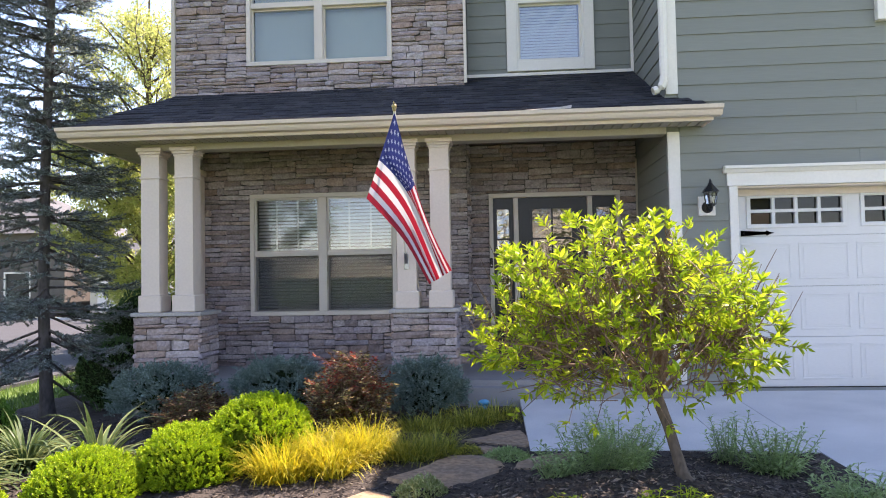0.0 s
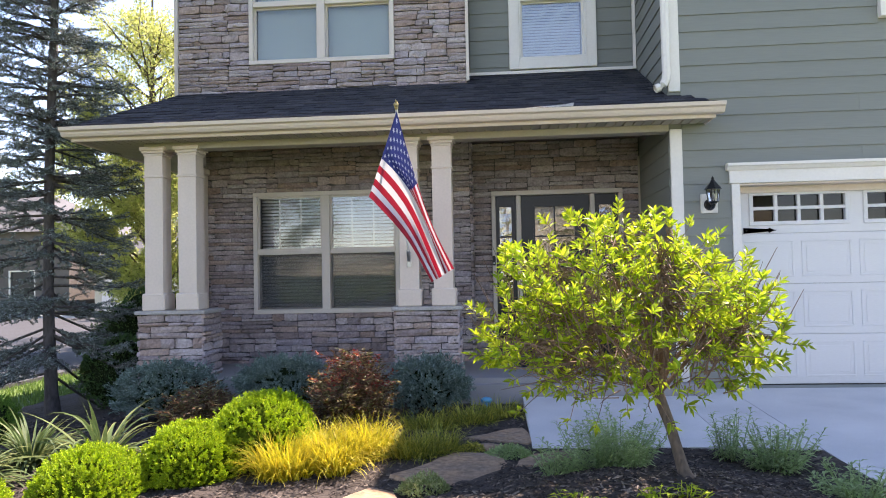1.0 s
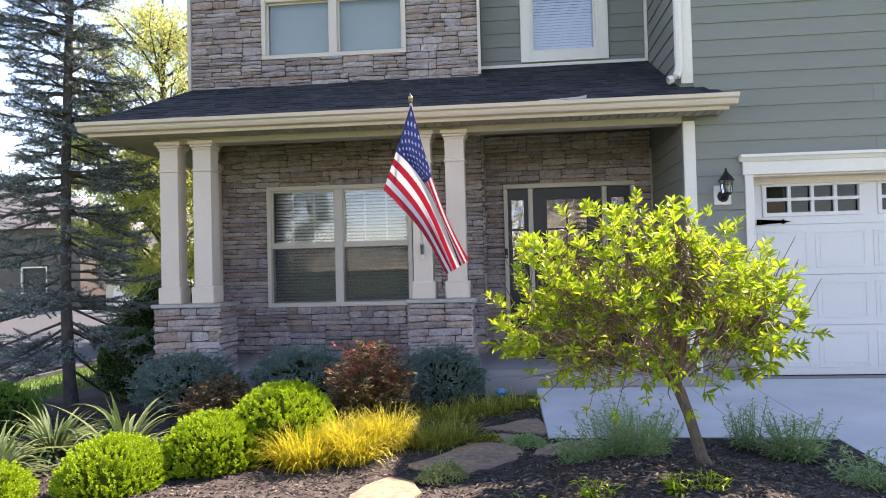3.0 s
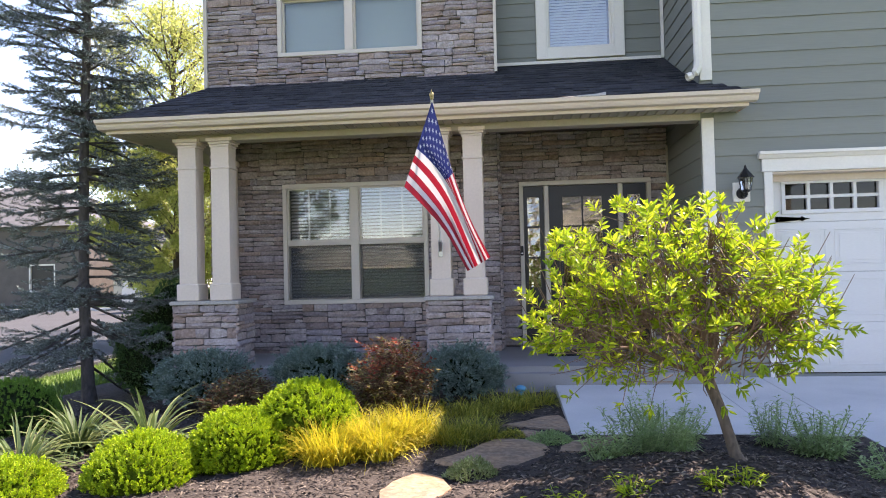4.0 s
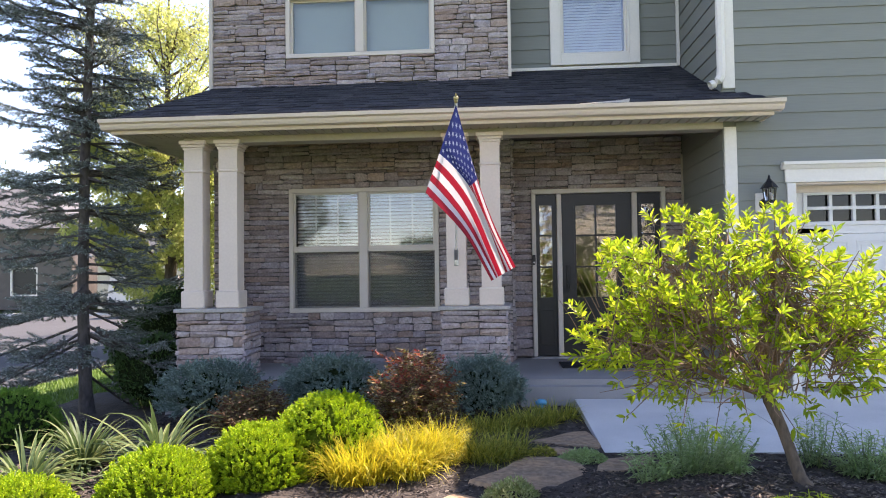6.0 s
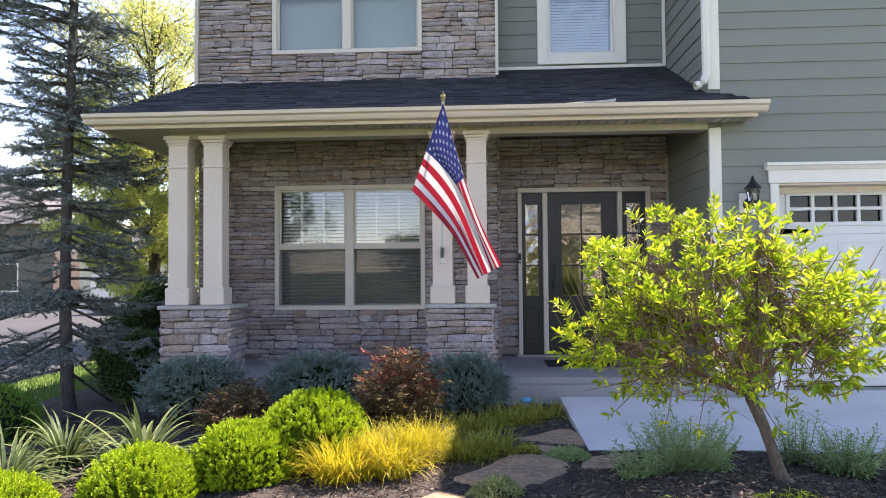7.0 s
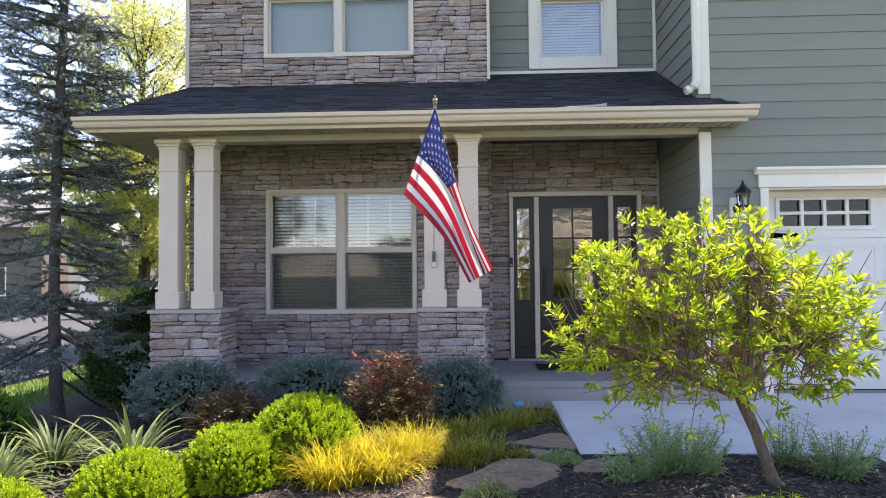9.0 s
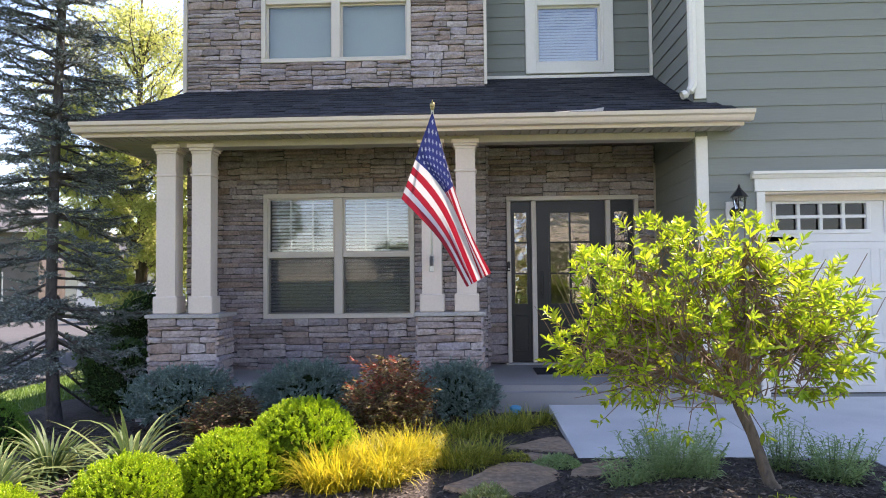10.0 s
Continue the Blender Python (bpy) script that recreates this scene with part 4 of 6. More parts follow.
def broad_leaf(verts, faces, p, way, length, width, fold=0.25, bend=0.2):
    """An oval pointed leaf, creased along its midrib and bent at the tip."""
    way = way.normalized()
    side = way.cross(sphere_way())
    side.normalize()
    up = side.cross(way)
    if up.z < 0:
        side, up = -side, -up
    b = len(verts)
    rows = ((0.30, 0.9), (0.62, 0.85))
    verts.append(tuple(p))
    for t, w in rows:
        m = p + way * length * t - up * length * bend * t * t
        lift = up * width * fold * w
        verts.extend(tuple(q) for q in (m + side * width * 0.5 * w + lift, m, m - side * width * 0.5 * w + lift))
    verts.append(tuple(p + way * length - up * length * bend))
    faces.extend(((b, b + 1, b + 2), (b, b + 2, b + 3), (b + 1, b + 4, b + 5, b + 2), (b + 2, b + 5, b + 6, b + 3), (b + 4, b + 7, b + 5), (b + 5, b + 7, b + 6)))


def brush(verts, faces, p, q, spacing, long, wide):
    """A needled twig: narrow blades that stand out all round its length."""
    d = q - p
    dn = d.normalized()
    n = max(4, int(d.length / spacing))
    u = dn.orthogonal().normalized()
    w = dn.cross(u)
    for k in range(n):
        c = p + d * (k / n)
        a = rnd(0, 6.283)
        out = u * math.cos(a) + w * math.sin(a)
        tip = c + (dn * rnd(0.55, 1.0) + out * rnd(0.6, 0.9)) * long * rnd(0.7, 1.2)
        side = (tip - c).cross(sphere_way()).normalized() * wide * 0.5
        m = c.lerp(tip, 0.5)
        b = len(verts)
        verts.extend((tuple(c), tuple(m + side), tuple(tip), tuple(m - side)))
        faces.append((b, b + 1, b + 2, b + 3))


def blade(verts, faces, p, heading, lean, length, width, droop, seg=4, mats=None, edge=False):
    """An arching strap leaf; with edge it has paler margins."""
    out = Vector((math.cos(heading), math.sin(heading), 0))
    side = Vector((-out.y, out.x, 0))
    tilt, q, b = lean, Vector(p), len(verts)
    cols = 4 if edge else 2
    for i in range(seg + 1):
        t = i / seg
        w = width * (1 - t ** 2.2) * (0.75 + 0.5 * t * (1 - t) * 2) * 0.5 + 0.0006
        if edge:
            up = Vector((0, 0, 1))
            for k, lift in ((-1, 0.3), (-0.82, 0.05), (0.82, 0.05), (1, 0.3)):
                verts.append(tuple(q + side * w * k + up * w * lift))
        else:
            verts.append(tuple(q - side * w))
            verts.append(tuple(q + side * w))
        q = q + (out * math.sin(tilt) + Vector((0, 0, 1)) * math.cos(tilt)) * length / seg
        tilt += droop / seg * (0.4 + 1.2 * t)
    for i in range(seg):
        for k in range(cols - 1):
            faces.append((b + i * cols + k, b + i * cols + k + 1, b + (i + 1) * cols + k + 1, b + (i + 1) * cols + k))
            if mats is not None:
                mats.append(1 if edge and k != 1 else 0)


# ---- clipped round shrubs ----
def round_shrub(x, y, r, h, mat, label, group, count=5200, size=0.026, name="round_shrub"):
    z0 = ground_z(x, y)
    s = thing(name, (x, y, z0), label, "shrub", group)
    cz = z0 + h - r * 0.93
    # solid ball whose dark colour paints the shade between tufts
    bm = bmesh.new()
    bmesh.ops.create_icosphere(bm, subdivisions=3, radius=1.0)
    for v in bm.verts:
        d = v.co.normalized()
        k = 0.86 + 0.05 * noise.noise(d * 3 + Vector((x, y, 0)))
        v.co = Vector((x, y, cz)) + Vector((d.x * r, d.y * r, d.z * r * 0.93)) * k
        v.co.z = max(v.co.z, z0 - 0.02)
    part("shade_core", bm, M_GOLD_INNER_SHADE if mat == M_GOLD_LEAF else M_INNER_SHADE, s, "solid core coloured as the shade between leaves", smooth=True)
    verts, faces = [], []
    for _ in range(count):
        d = sphere_way()
        bumpy = 1 + 0.05 * noise.noise(d * 4.5 + Vector((x * 3, y, 1))) + 0.09 * noise.noise(d * 10 + Vector((x, y, 5)))
        p = Vector((x, y, cz)) + Vector((d.x * r, d.y * r, d.z * r * 0.93)) * bumpy * rnd(0.89, 0.99)
        if p.z < z0 + 0.02:
            continue
        axis = (d * 0.9 + Vector((0, 0, 0.55)) + sphere_way() * 0.3).normalized()
        # one tuft: small scale leaves fanned round a short upright shoot
        long = size * rnd(1.4, 2.4)
        for k in range(18):
            t = (k + rnd(0, 1)) / 18
            out = sphere_way().cross(axis).normalized()
            q = p + axis * long * (t - 0.35)
            leaf(verts, faces, q, axis * 0.8 + out * (1.1 - 0.6 * t), size * rnd(0.55, 0.95) * (1.15 - 0.4 * t), size * 0.36, 0.25, 0.1, sphere_way())
    mesh_part("foliage", verts, faces, mat, s)
    return s


for x, y, r, h in ((-1.60, 5.56, 0.40, 0.525), (-2.02, 5.2, 0.355, 0.39), (-2.54, 4.8, 0.375, 0.34), (-3.30, 4.5, 0.36, 0.27)):
    round_shrub(x, y, r, h, M_GOLD_LEAF, "bright lime-gold clipped round evergreen shrub in mulch", "golden round shrubs", 2700, 0.025)
for x, y, r, h in ((-4.95, 6.75, 0.44, 0.52), (-5.55, 6.45, 0.42, 0.46)):
    round_shrub(x, y, r, h, M_GREEN_LEAF, "fresh green clipped shrub at the bed edge", "green round shrubs", 1900, 0.026)


# ---- blue dwarf spruces: mounds of short bristly shoots ----
def blue_spruce(x, y, rx, ry, h, label):
    z0 = ground_z(x, y)
    s = thing("dwarf_blue_spruce", (x, y, z0), label, "shrub", "dwarf blue spruces")
    # lumpy solid core, coloured dark for the shade behind the shoots
    bm = bmesh.new()
    bmesh.ops.create_icosphere(bm, subdivisions=3, radius=1.0)
    for v in bm.verts:
        d = v.co.normalized()
        k = 0.60 + 0.12 * noise.noise(d * 2.5 + Vector((x, y, 0)))
        v.co = Vector((x + d.x * rx * k, y + d.y * ry * k, max(z0 - 0.02, z0 + h * 0.45 + d.z * h * 0.52 * k)))
    part("shade_core", bm, M_INNER_SHADE, s, "solid dark core coloured as shade among the needles", smooth=True)
    verts, faces = [], []
    for _ in range(2100):
        d = sphere_way()
        if d.z < -0.6:
            continue
        lump = 0.80 + 0.20 * noise.noise(d * 2.5 + Vector((x, y, 0))) + 0.30 * noise.noise(d * 5.0 + Vector((x, y, 3)))
        lump *= rnd(0.85, 1.05)
        p = Vector((x + d.x * rx * lump, y + d.y * ry * lump, z0 + h * 0.45 + d.z * h * 0.52 * lump))
        way = (Vector((d.x * 1.3, d.y * 1.3, d.z * 0.5 + 0.35)) + sphere_way() * 0.45).normalized()
        n = rnd(0.05, 0.11)
        brush(verts, faces, p, p + way * n, 0.0026, 0.022, 0.006)
        if rnd(0, 1) < 0.6:
            side = (way + sphere_way() * 0.8).normalized()
            brush(verts, faces, p + way * n * 0.3, p + way * n * 0.3 + side * n * 0.6, 0.0026, 0.02, 0.006)
    mesh_part("foliage", verts, faces, M_BLUE_NEEDLE, s, "silvery blue needles")
    return s


blue_spruce(-3.24, 7.35, 0.56, 0.42, 0.66, "silver-blue dwarf spruce before the corner pedestal")
blue_spruce(-2.0, 7.35, 0.55, 0.42, 0.64, "silver-blue dwarf spruce below the porch window")
blue_spruce(-0.52, 7.25, 0.42, 0.36, 0.58, "silver-blue dwarf spruce before the entry pedestal")


# ---- nandinas ----
def nandina(x, y, r, h, tips, label):
    z0 = ground_z(x, y)
    s = thing("nandina", (x, y, z0), label, "shrub", "nandinas")
    sv, sf, lv, lf, tv, tf = [], [], [], [], [], []
    for _ in range(int(330 * r)):
        a, k = rnd(0, 2 * math.pi), math.sqrt(rnd(0, 1))
        foot = Vector((x + 0.12 * math.cos(a) * k, y + 0.12 * math.sin(a) * k, z0 - 0.01))
        top = Vector((x + r * 0.9 * math.cos(a) * k, y + r * 0.9 * math.sin(a) * k, z0 + h * (0.97 - 0.45 * k * k) * rnd(0.72, 1.0)))
        mid = foot.lerp(top, 0.5) + Vector((0, 0, 0.05))
        limb(sv, sf, [foot, mid, top], [0.005, 0.004, 0.002], 4)
        red = tips and top.z > z0 + h * 0.5 and rnd(0, 1) < 0.65
        for fr in range(8):
            # one frond: paired narrow leaflets along a thin drooping stalk
            t = 0.35 + 0.65 * (fr + rnd(0, 1)) / 8
            c = foot.lerp(top, t)
            b = rnd(0, 2 * math.pi)
            go = Vector((math.cos(b), math.sin(b), rnd(0.1, 0.9) if t > 0.8 else rnd(-0.2, 0.5))).normalized()
            e = c + go * rnd(0.09, 0.17)
            limb(sv, sf, [c, c.lerp(e, 0.5) + Vector((0, 0, 0.012)), e], [0.0018, 0.0014, 0.001], 3)
            into = (tv, tf) if red and t > 0.84 and rnd(0, 1) < 0.42 else (lv, lf)
            side = go.cross(Vector((0, 0, 1))).normalized()
            for n in range(13):
                q = c.lerp(e, 0.2 + 0.8 * n / 12) + sphere_way() * 0.012
                way = go * 0.7 + side * (0.9 if n % 2 else -0.9) + sphere_way() * 0.45 + Vector((0, 0, -0.15))
                leaf(*into, q, way, rnd(0.03, 0.055), rnd(0.010, 0.016), 0.15, 0.2, sphere_way())
    mesh_part("stem", sv, sf, M_TWIG, s, "thin brown stems")
    mesh_part("foliage", lv, lf, M_NANDINA, s)
    if tips:
        tagged(mesh_part("red_tip", tv, tf, M_NANDINA_RED, s, "fresh red leaf tips"), kind="stuff")
    return s


nandina(-1.06, 6.16, 0.39, 0.82, True, "bushy nandina with bronze leaves and red tips")
nandina(-2.47, 6.40, 0.34, 0.50, False, "low dark bronze nandina in mulch")


# ---- sedges ----
def sedge(x, y, rx, ry, n, length, mat, label, name="sedge_clump", lean=0.55, z=None):
    z0 = ground_z(x, y) if z is None else z
    s = thing(name, (x, y, z0), label, "ornamental grass", "sedge clumps")
    verts, faces = [], []
    for _ in range(int(n * 1.35)):
        a, k = rnd(0, 2 * math.pi), math.sqrt(rnd(0, 1))
        px, py = x + rx * k * math.cos(a), y + ry * k * math.sin(a)
        head = a + rnd(-1.3, 1.3)
        blade(verts, faces, (px, py, ground_z(px, py) - 0.01), head, rnd(0.02, lean) * (0.4 + 1.3 * k), length * rnd(0.55, 1.2), rnd(0.0045, 0.009), rnd(0.6, 2.9), 6)
    tagged(mesh_part("foliage", verts, faces, mat, s), kind="stuff")
    return s


for x, y, rx, ry, n in ((-1.30, 5.14, 0.20, 0.18, 620), (-1.02, 5.40, 0.22, 0.20, 680), (-0.82, 5.62, 0.18, 0.18, 520), (-1.20, 5.42, 0.18, 0.18, 380), (-0.98, 5.18, 0.12, 0.12, 260)):
    sedge(x, y, rx, ry, n, 0.34, M_YELLOW_BLADE, "golden yellow sedge clump glowing in the sun")
for x, y, rx, ry, n in ((-0.47, 5.66, 0.20, 0.16, 430), (-0.28, 5.80, 0.14, 0.14, 220)):
    sedge(x, y, rx, ry, n, 0.25, M_GREEN_BLADE, "olive and yellow striped sedge clump in shade", lean=0.9)
for x, y, rx, ry, n in ((-0.45, 6.62, 0.24, 0.15, 420), (-0.08, 6.88, 0.24, 0.14, 420), (0.18, 7.14, 0.20, 0.13, 320)):
    sedge(x, y, rx, ry, n, 0.21, M_GREEN_BLADE, "olive sedge clump beside the walkway", lean=0.9)


# ---- yuccas ----
def yucca(x, y, n, length, width, label, lean0=0.12):
    z0 = ground_z(x, y)
    s = thing("yucca", (x, y, z0), label, "plant", "yuccas")
    verts, faces, mats = [], [], []
    for i in range(n):
        t = i / n
        head = i * 2.399 + rnd(-0.3, 0.3)
        blade(verts, faces, (x + 0.04 * math.cos(head), y + 0.04 * math.sin(head), z0 + 0.02), head, lean0 + 0.25 + 1.15 * t + rnd(-0.45, 0.4), length * rnd(0.55, 1.25), width * rnd(0.7, 1.3), rnd(0.5, 1.9) + (rnd(1.2, 3.0) if rnd(0, 1) < 0.35 else 0), 9, mats, True)
    mesh_part("foliage", verts, faces, [M_YUCCA, M_YUCCA_EDGE], s, "", mats)
    return s


yucca(-2.90, 5.55, 135, 0.57, 0.042, "variegated yucca with arching green and cream leaves")
yucca(-3.62, 5.75, 130, 0.50, 0.034, "grey-green yucca with upright strap leaves", 0.05)
yucca(-3.60, 5.05, 125, 0.48, 0.038, "variegated yucca with cream leaf margins")


# ---- asters and low plants ----
def leafy_clump(x, y, r, n, h, label, spread=0.5, name="aster_clump", mat=None, size=0.072):
    z0 = ground_z(x, y)
    s = thing(name, (x, y, z0), label, "plant", "leafy perennials")
    sv, sf, lv, lf = [], [], [], []
    for _ in range(int(n * 1.7)):
        a, k = rnd(0, 2 * math.pi), math.sqrt(rnd(0, 1))
        foot = Vector((x + r * 0.65 * k * math.cos(a), y + r * 0.65 * k * math.sin(a), z0 - 0.01))
        top = foot + Vector((spread * k * math.cos(a) * r * 2.2 + rnd(-0.03, 0.03), spread * k * math.sin(a) * r * 2.2, h * rnd(0.45, 1.05)))
        limb(sv, sf, [foot, foot.lerp(top, 0.5) + Vector((rnd(-0.01, 0.01), rnd(-0.01, 0.01), 0)), top], [0.0035, 0.003, 0.0015], 4)
        m = int(h / 0.018)
        for i in range(m):
            t = 0.15 + 0.85 * i / m
            ang = i * 2.4 + a
            way = Vector((math.cos(ang), math.sin(ang), 0.1 + 0.7 * t * t))
            leaf(lv, lf, foot.lerp(top, t), way, size * rnd(0.7, 1.2) * (1.15 - 0.4 * t), size * 0.25, 0.15, 0.3)
    tagged(mesh_part("stem", sv, sf, mat or M_WEED, s), kind="stuff")
    tagged(mesh_part("foliage", lv, lf, mat or M_WEED, s), kind="stuff")
    return s


leafy_clump(0.80, 4.88, 0.21, 28, 0.31, "leafy green aster clump in mulch")
leafy_clump(1.05, 5.28, 0.22, 28, 0.37, "leafy green aster clump before the walkway")
leafy_clump(1.02, 4.62, 0.09, 10, 0.20, "small leafy aster seedling in mulch")
leafy_clump(0.55, 4.70, 0.12, 16, 0.18, "small leafy aster seedling in mulch")
leafy_clump(2.06, 5.22, 0.18, 34, 0.31, "leafy green aster clump beside the driveway")
leafy_clump(1.84, 5.5, 0.11, 11, 0.38, "tall leafy aster stems beside the driveway")
leafy_clump(2.24, 4.5, 0.20, 30, 0.2, "low leafy aster clump at the bed corner")
for x, y in ((0.26, 3.80), (0.58, 3.78), (0.97, 3.72), (1.10, 3.74), (0.12, 3.83)):
    leafy_clump(x, y, 0.06, 7, 0.09, "small bright perennial sprouting from mulch", 0.7, "seedling", M_SHRUB_LEAF, 0.07)


def cushion(x, y, r, h, mat, label, n=1500, size=0.022):
    z0 = ground_z(x, y)
    s = thing("ground_cover", (x, y, z0), label, "plant")
    verts, faces = [], []
    for _ in range(n):
        a, k = rnd(0, 2 * math.pi), math.sqrt(rnd(0, 1))
        edge = 1 + 0.25 * noise.noise((math.cos(a) * 1.5, math.sin(a) * 1.5, x))
        p = Vector((x + r * k * edge * math.cos(a), y + r * 0.75 * k * edge * math.sin(a), 0))
        p.z = ground_z(p.x, p.y) + h * (1 - k * k) * rnd(0.3, 1.1)
        leaf(verts, faces, p, sphere_way() + Vector((math.cos(a) * 0.6, math.sin(a) * 0.6, 0.9)), size * rnd(0.7, 1.5), size * 0.35, 0.1, 0.1, sphere_way())
    mesh_part("foliage", verts, faces, mat, s)
    return s


cushion(0.27, 5.62, 0.19, 0.08, M_WEED, "low dark green creeping phlox between stepping stones", 1900)
cushion(-0.02, 5.80, 0.12, 0.06, M_GREEN_BLADE, "low olive ground cover by a stepping stone", 700)
cushion(-0.27, 4.70, 0.17, 0.11, M_SEDUM, "pale variegated sedum cushion beside a stepping stone", 1700, 0.026)


# ---- stepping stones ----
def stepping_stone(outline, thick, label):
    cx, cy = sum(p[0] for p in outline) / len(outline), sum(p[1] for p in outline) / len(outline)
    z0 = ground_z(cx, cy) - 0.03
    pts = []
    n = len(outline)
    for i in range(n):
        a, b = Vector(outline[i]), Vector(outline[(i + 1) % n])
        for k in range(5):
            p = a.lerp(b, k / 5)
            j = 0.018 * noise.noise((p.x * 9, p.y * 9, thick * 50))
            pts.append((p.x + j, p.y - j))
    bm = bmesh.new()
    rings = []
    for s, z in ((0.98, z0), (1.0, z0 + thick * 0.6), (0.975, z0 + thick), (0.7, z0 + thick + 0.006), (0.35, z0 + thick + 0.008)):
        rings.append([bm.verts.new((cx + (px - cx) * s, cy + (py - cy) * s, z + 0.014 * noise.noise((px * s * 4, py * s * 4, 3)))) for px, py in pts])
    m = len(pts)
    for a, b in zip(rings, rings[1:]):
        for i in range(m):
            bm.faces.new((a[i], a[(i + 1) % m], b[(i + 1) % m], b[i]))
    bm.faces.new(rings[-1])
    bmesh.ops.recalc_face_normals(bm, faces=bm.faces)
    ob = part("stepping_stone", bm, M_FLAG)
    return tagged(ob, label, "stepping stone", "stepping stones")


stepping_stone([(-0.56, 5.03), (-0.30, 5.38), (-0.17, 5.62), (0.19, 5.66), (0.27, 5.30), (0.14, 5.05), (-0.04, 4.78), (-0.40, 4.92)], 0.05, "large rust-tinged tan flagstone slab in mulch")
stepping_stone([(-0.10, 6.20), (0.12, 6.42), (0.40, 6.58), (0.49, 6.10), (0.43, 5.98), (0.14, 6.06)], 0.045, "grey-tan flagstone slab beside the walkway")
stepping_stone([(-0.03, 5.93), (0.10, 5.98), (0.25, 5.92), (0.18, 5.76), (0.02, 5.78)], 0.05, "small pale flagstone between plants")
stepping_stone([(0.44, 5.62), (0.78, 5.72), (0.68, 5.42), (0.50, 5.28), (0.30, 5.26), (0.36, 5.45)], 0.045, "grey flagstone slab at the walkway corner")
stepping_stone([(-0.82, 4.40), (-0.72, 4.66), (-0.60, 4.76), (-0.47, 4.70), (-0.38, 4.45), (-0.5, 4.15), (-0.78, 4.15)], 0.05, "sunlit orange-tan flagstone slab in mulch")
bl = bmesh.new()
bmesh.ops.create_uvsphere(bl, u_segments=16, v_segments=10, radius=0.045, matrix=Matrix.Translation((0.06, 7.28, ground_z(0.06, 7.28) + 0.13)) @ Matrix.Diagonal((1.3, 0.8, 0.75, 1)))
tube(bl, (0.06, 7.28, ground_z(0.06, 7.28) - 0.02), (0.06, 7.28, ground_z(0.06, 7.28) + 0.1), 0.02, 0.03)
tagged(part("garden_ornament", bl, M_BLUE_POT, smooth=True), "small glossy blue garden ornament behind sedge", "ornament")


# ---- mulch chips ----
def chips():
    verts, faces = [], []
    for n in range(44000):
        x, y = rnd(-6.2, 2.58), 3.4 + 4.4 * rnd(0, 1) ** 1.6 if n < 34000 else rnd(1.25, 3.4)
        if (0.40 < x and y > 5.84) or math.hypot(x + 0.15, (y - 5.2) * 0.9) < 0.36:
            continue
        z = ground_z(x, y) + 0.018 * noise.noise((x * 2.3, y * 2.3, 0.3)) + 0.006
        a, l, w = rnd(0, 3.2), rnd(0.006, 0.032), rnd(0.003, 0.008)
        u, v = Vector((math.cos(a), math.sin(a), rnd(-0.35, 0.35))) * l, Vector((-math.sin(a), math.cos(a), rnd(-0.6, 0.6))) * w
        c, b, t = Vector((x, y, z)), len(verts), Vector((0, 0, rnd(0.003, 0.008)))
        verts.extend(tuple(q) for q in (c - u - v, c + u - v * 0.6, c + u * 0.9 + v, c - u * 0.8 + v * 0.8, c + t))
        faces.extend(((b, b + 1, b + 4), (b + 1, b + 2, b + 4), (b + 2, b + 3, b + 4), (b + 3, b, b + 4)))
    tagged(mesh_part("mulch_chips", verts, faces, M_CHIP), "shredded dark bark chips over the bed", "mulch", kind="stuff")


chips()


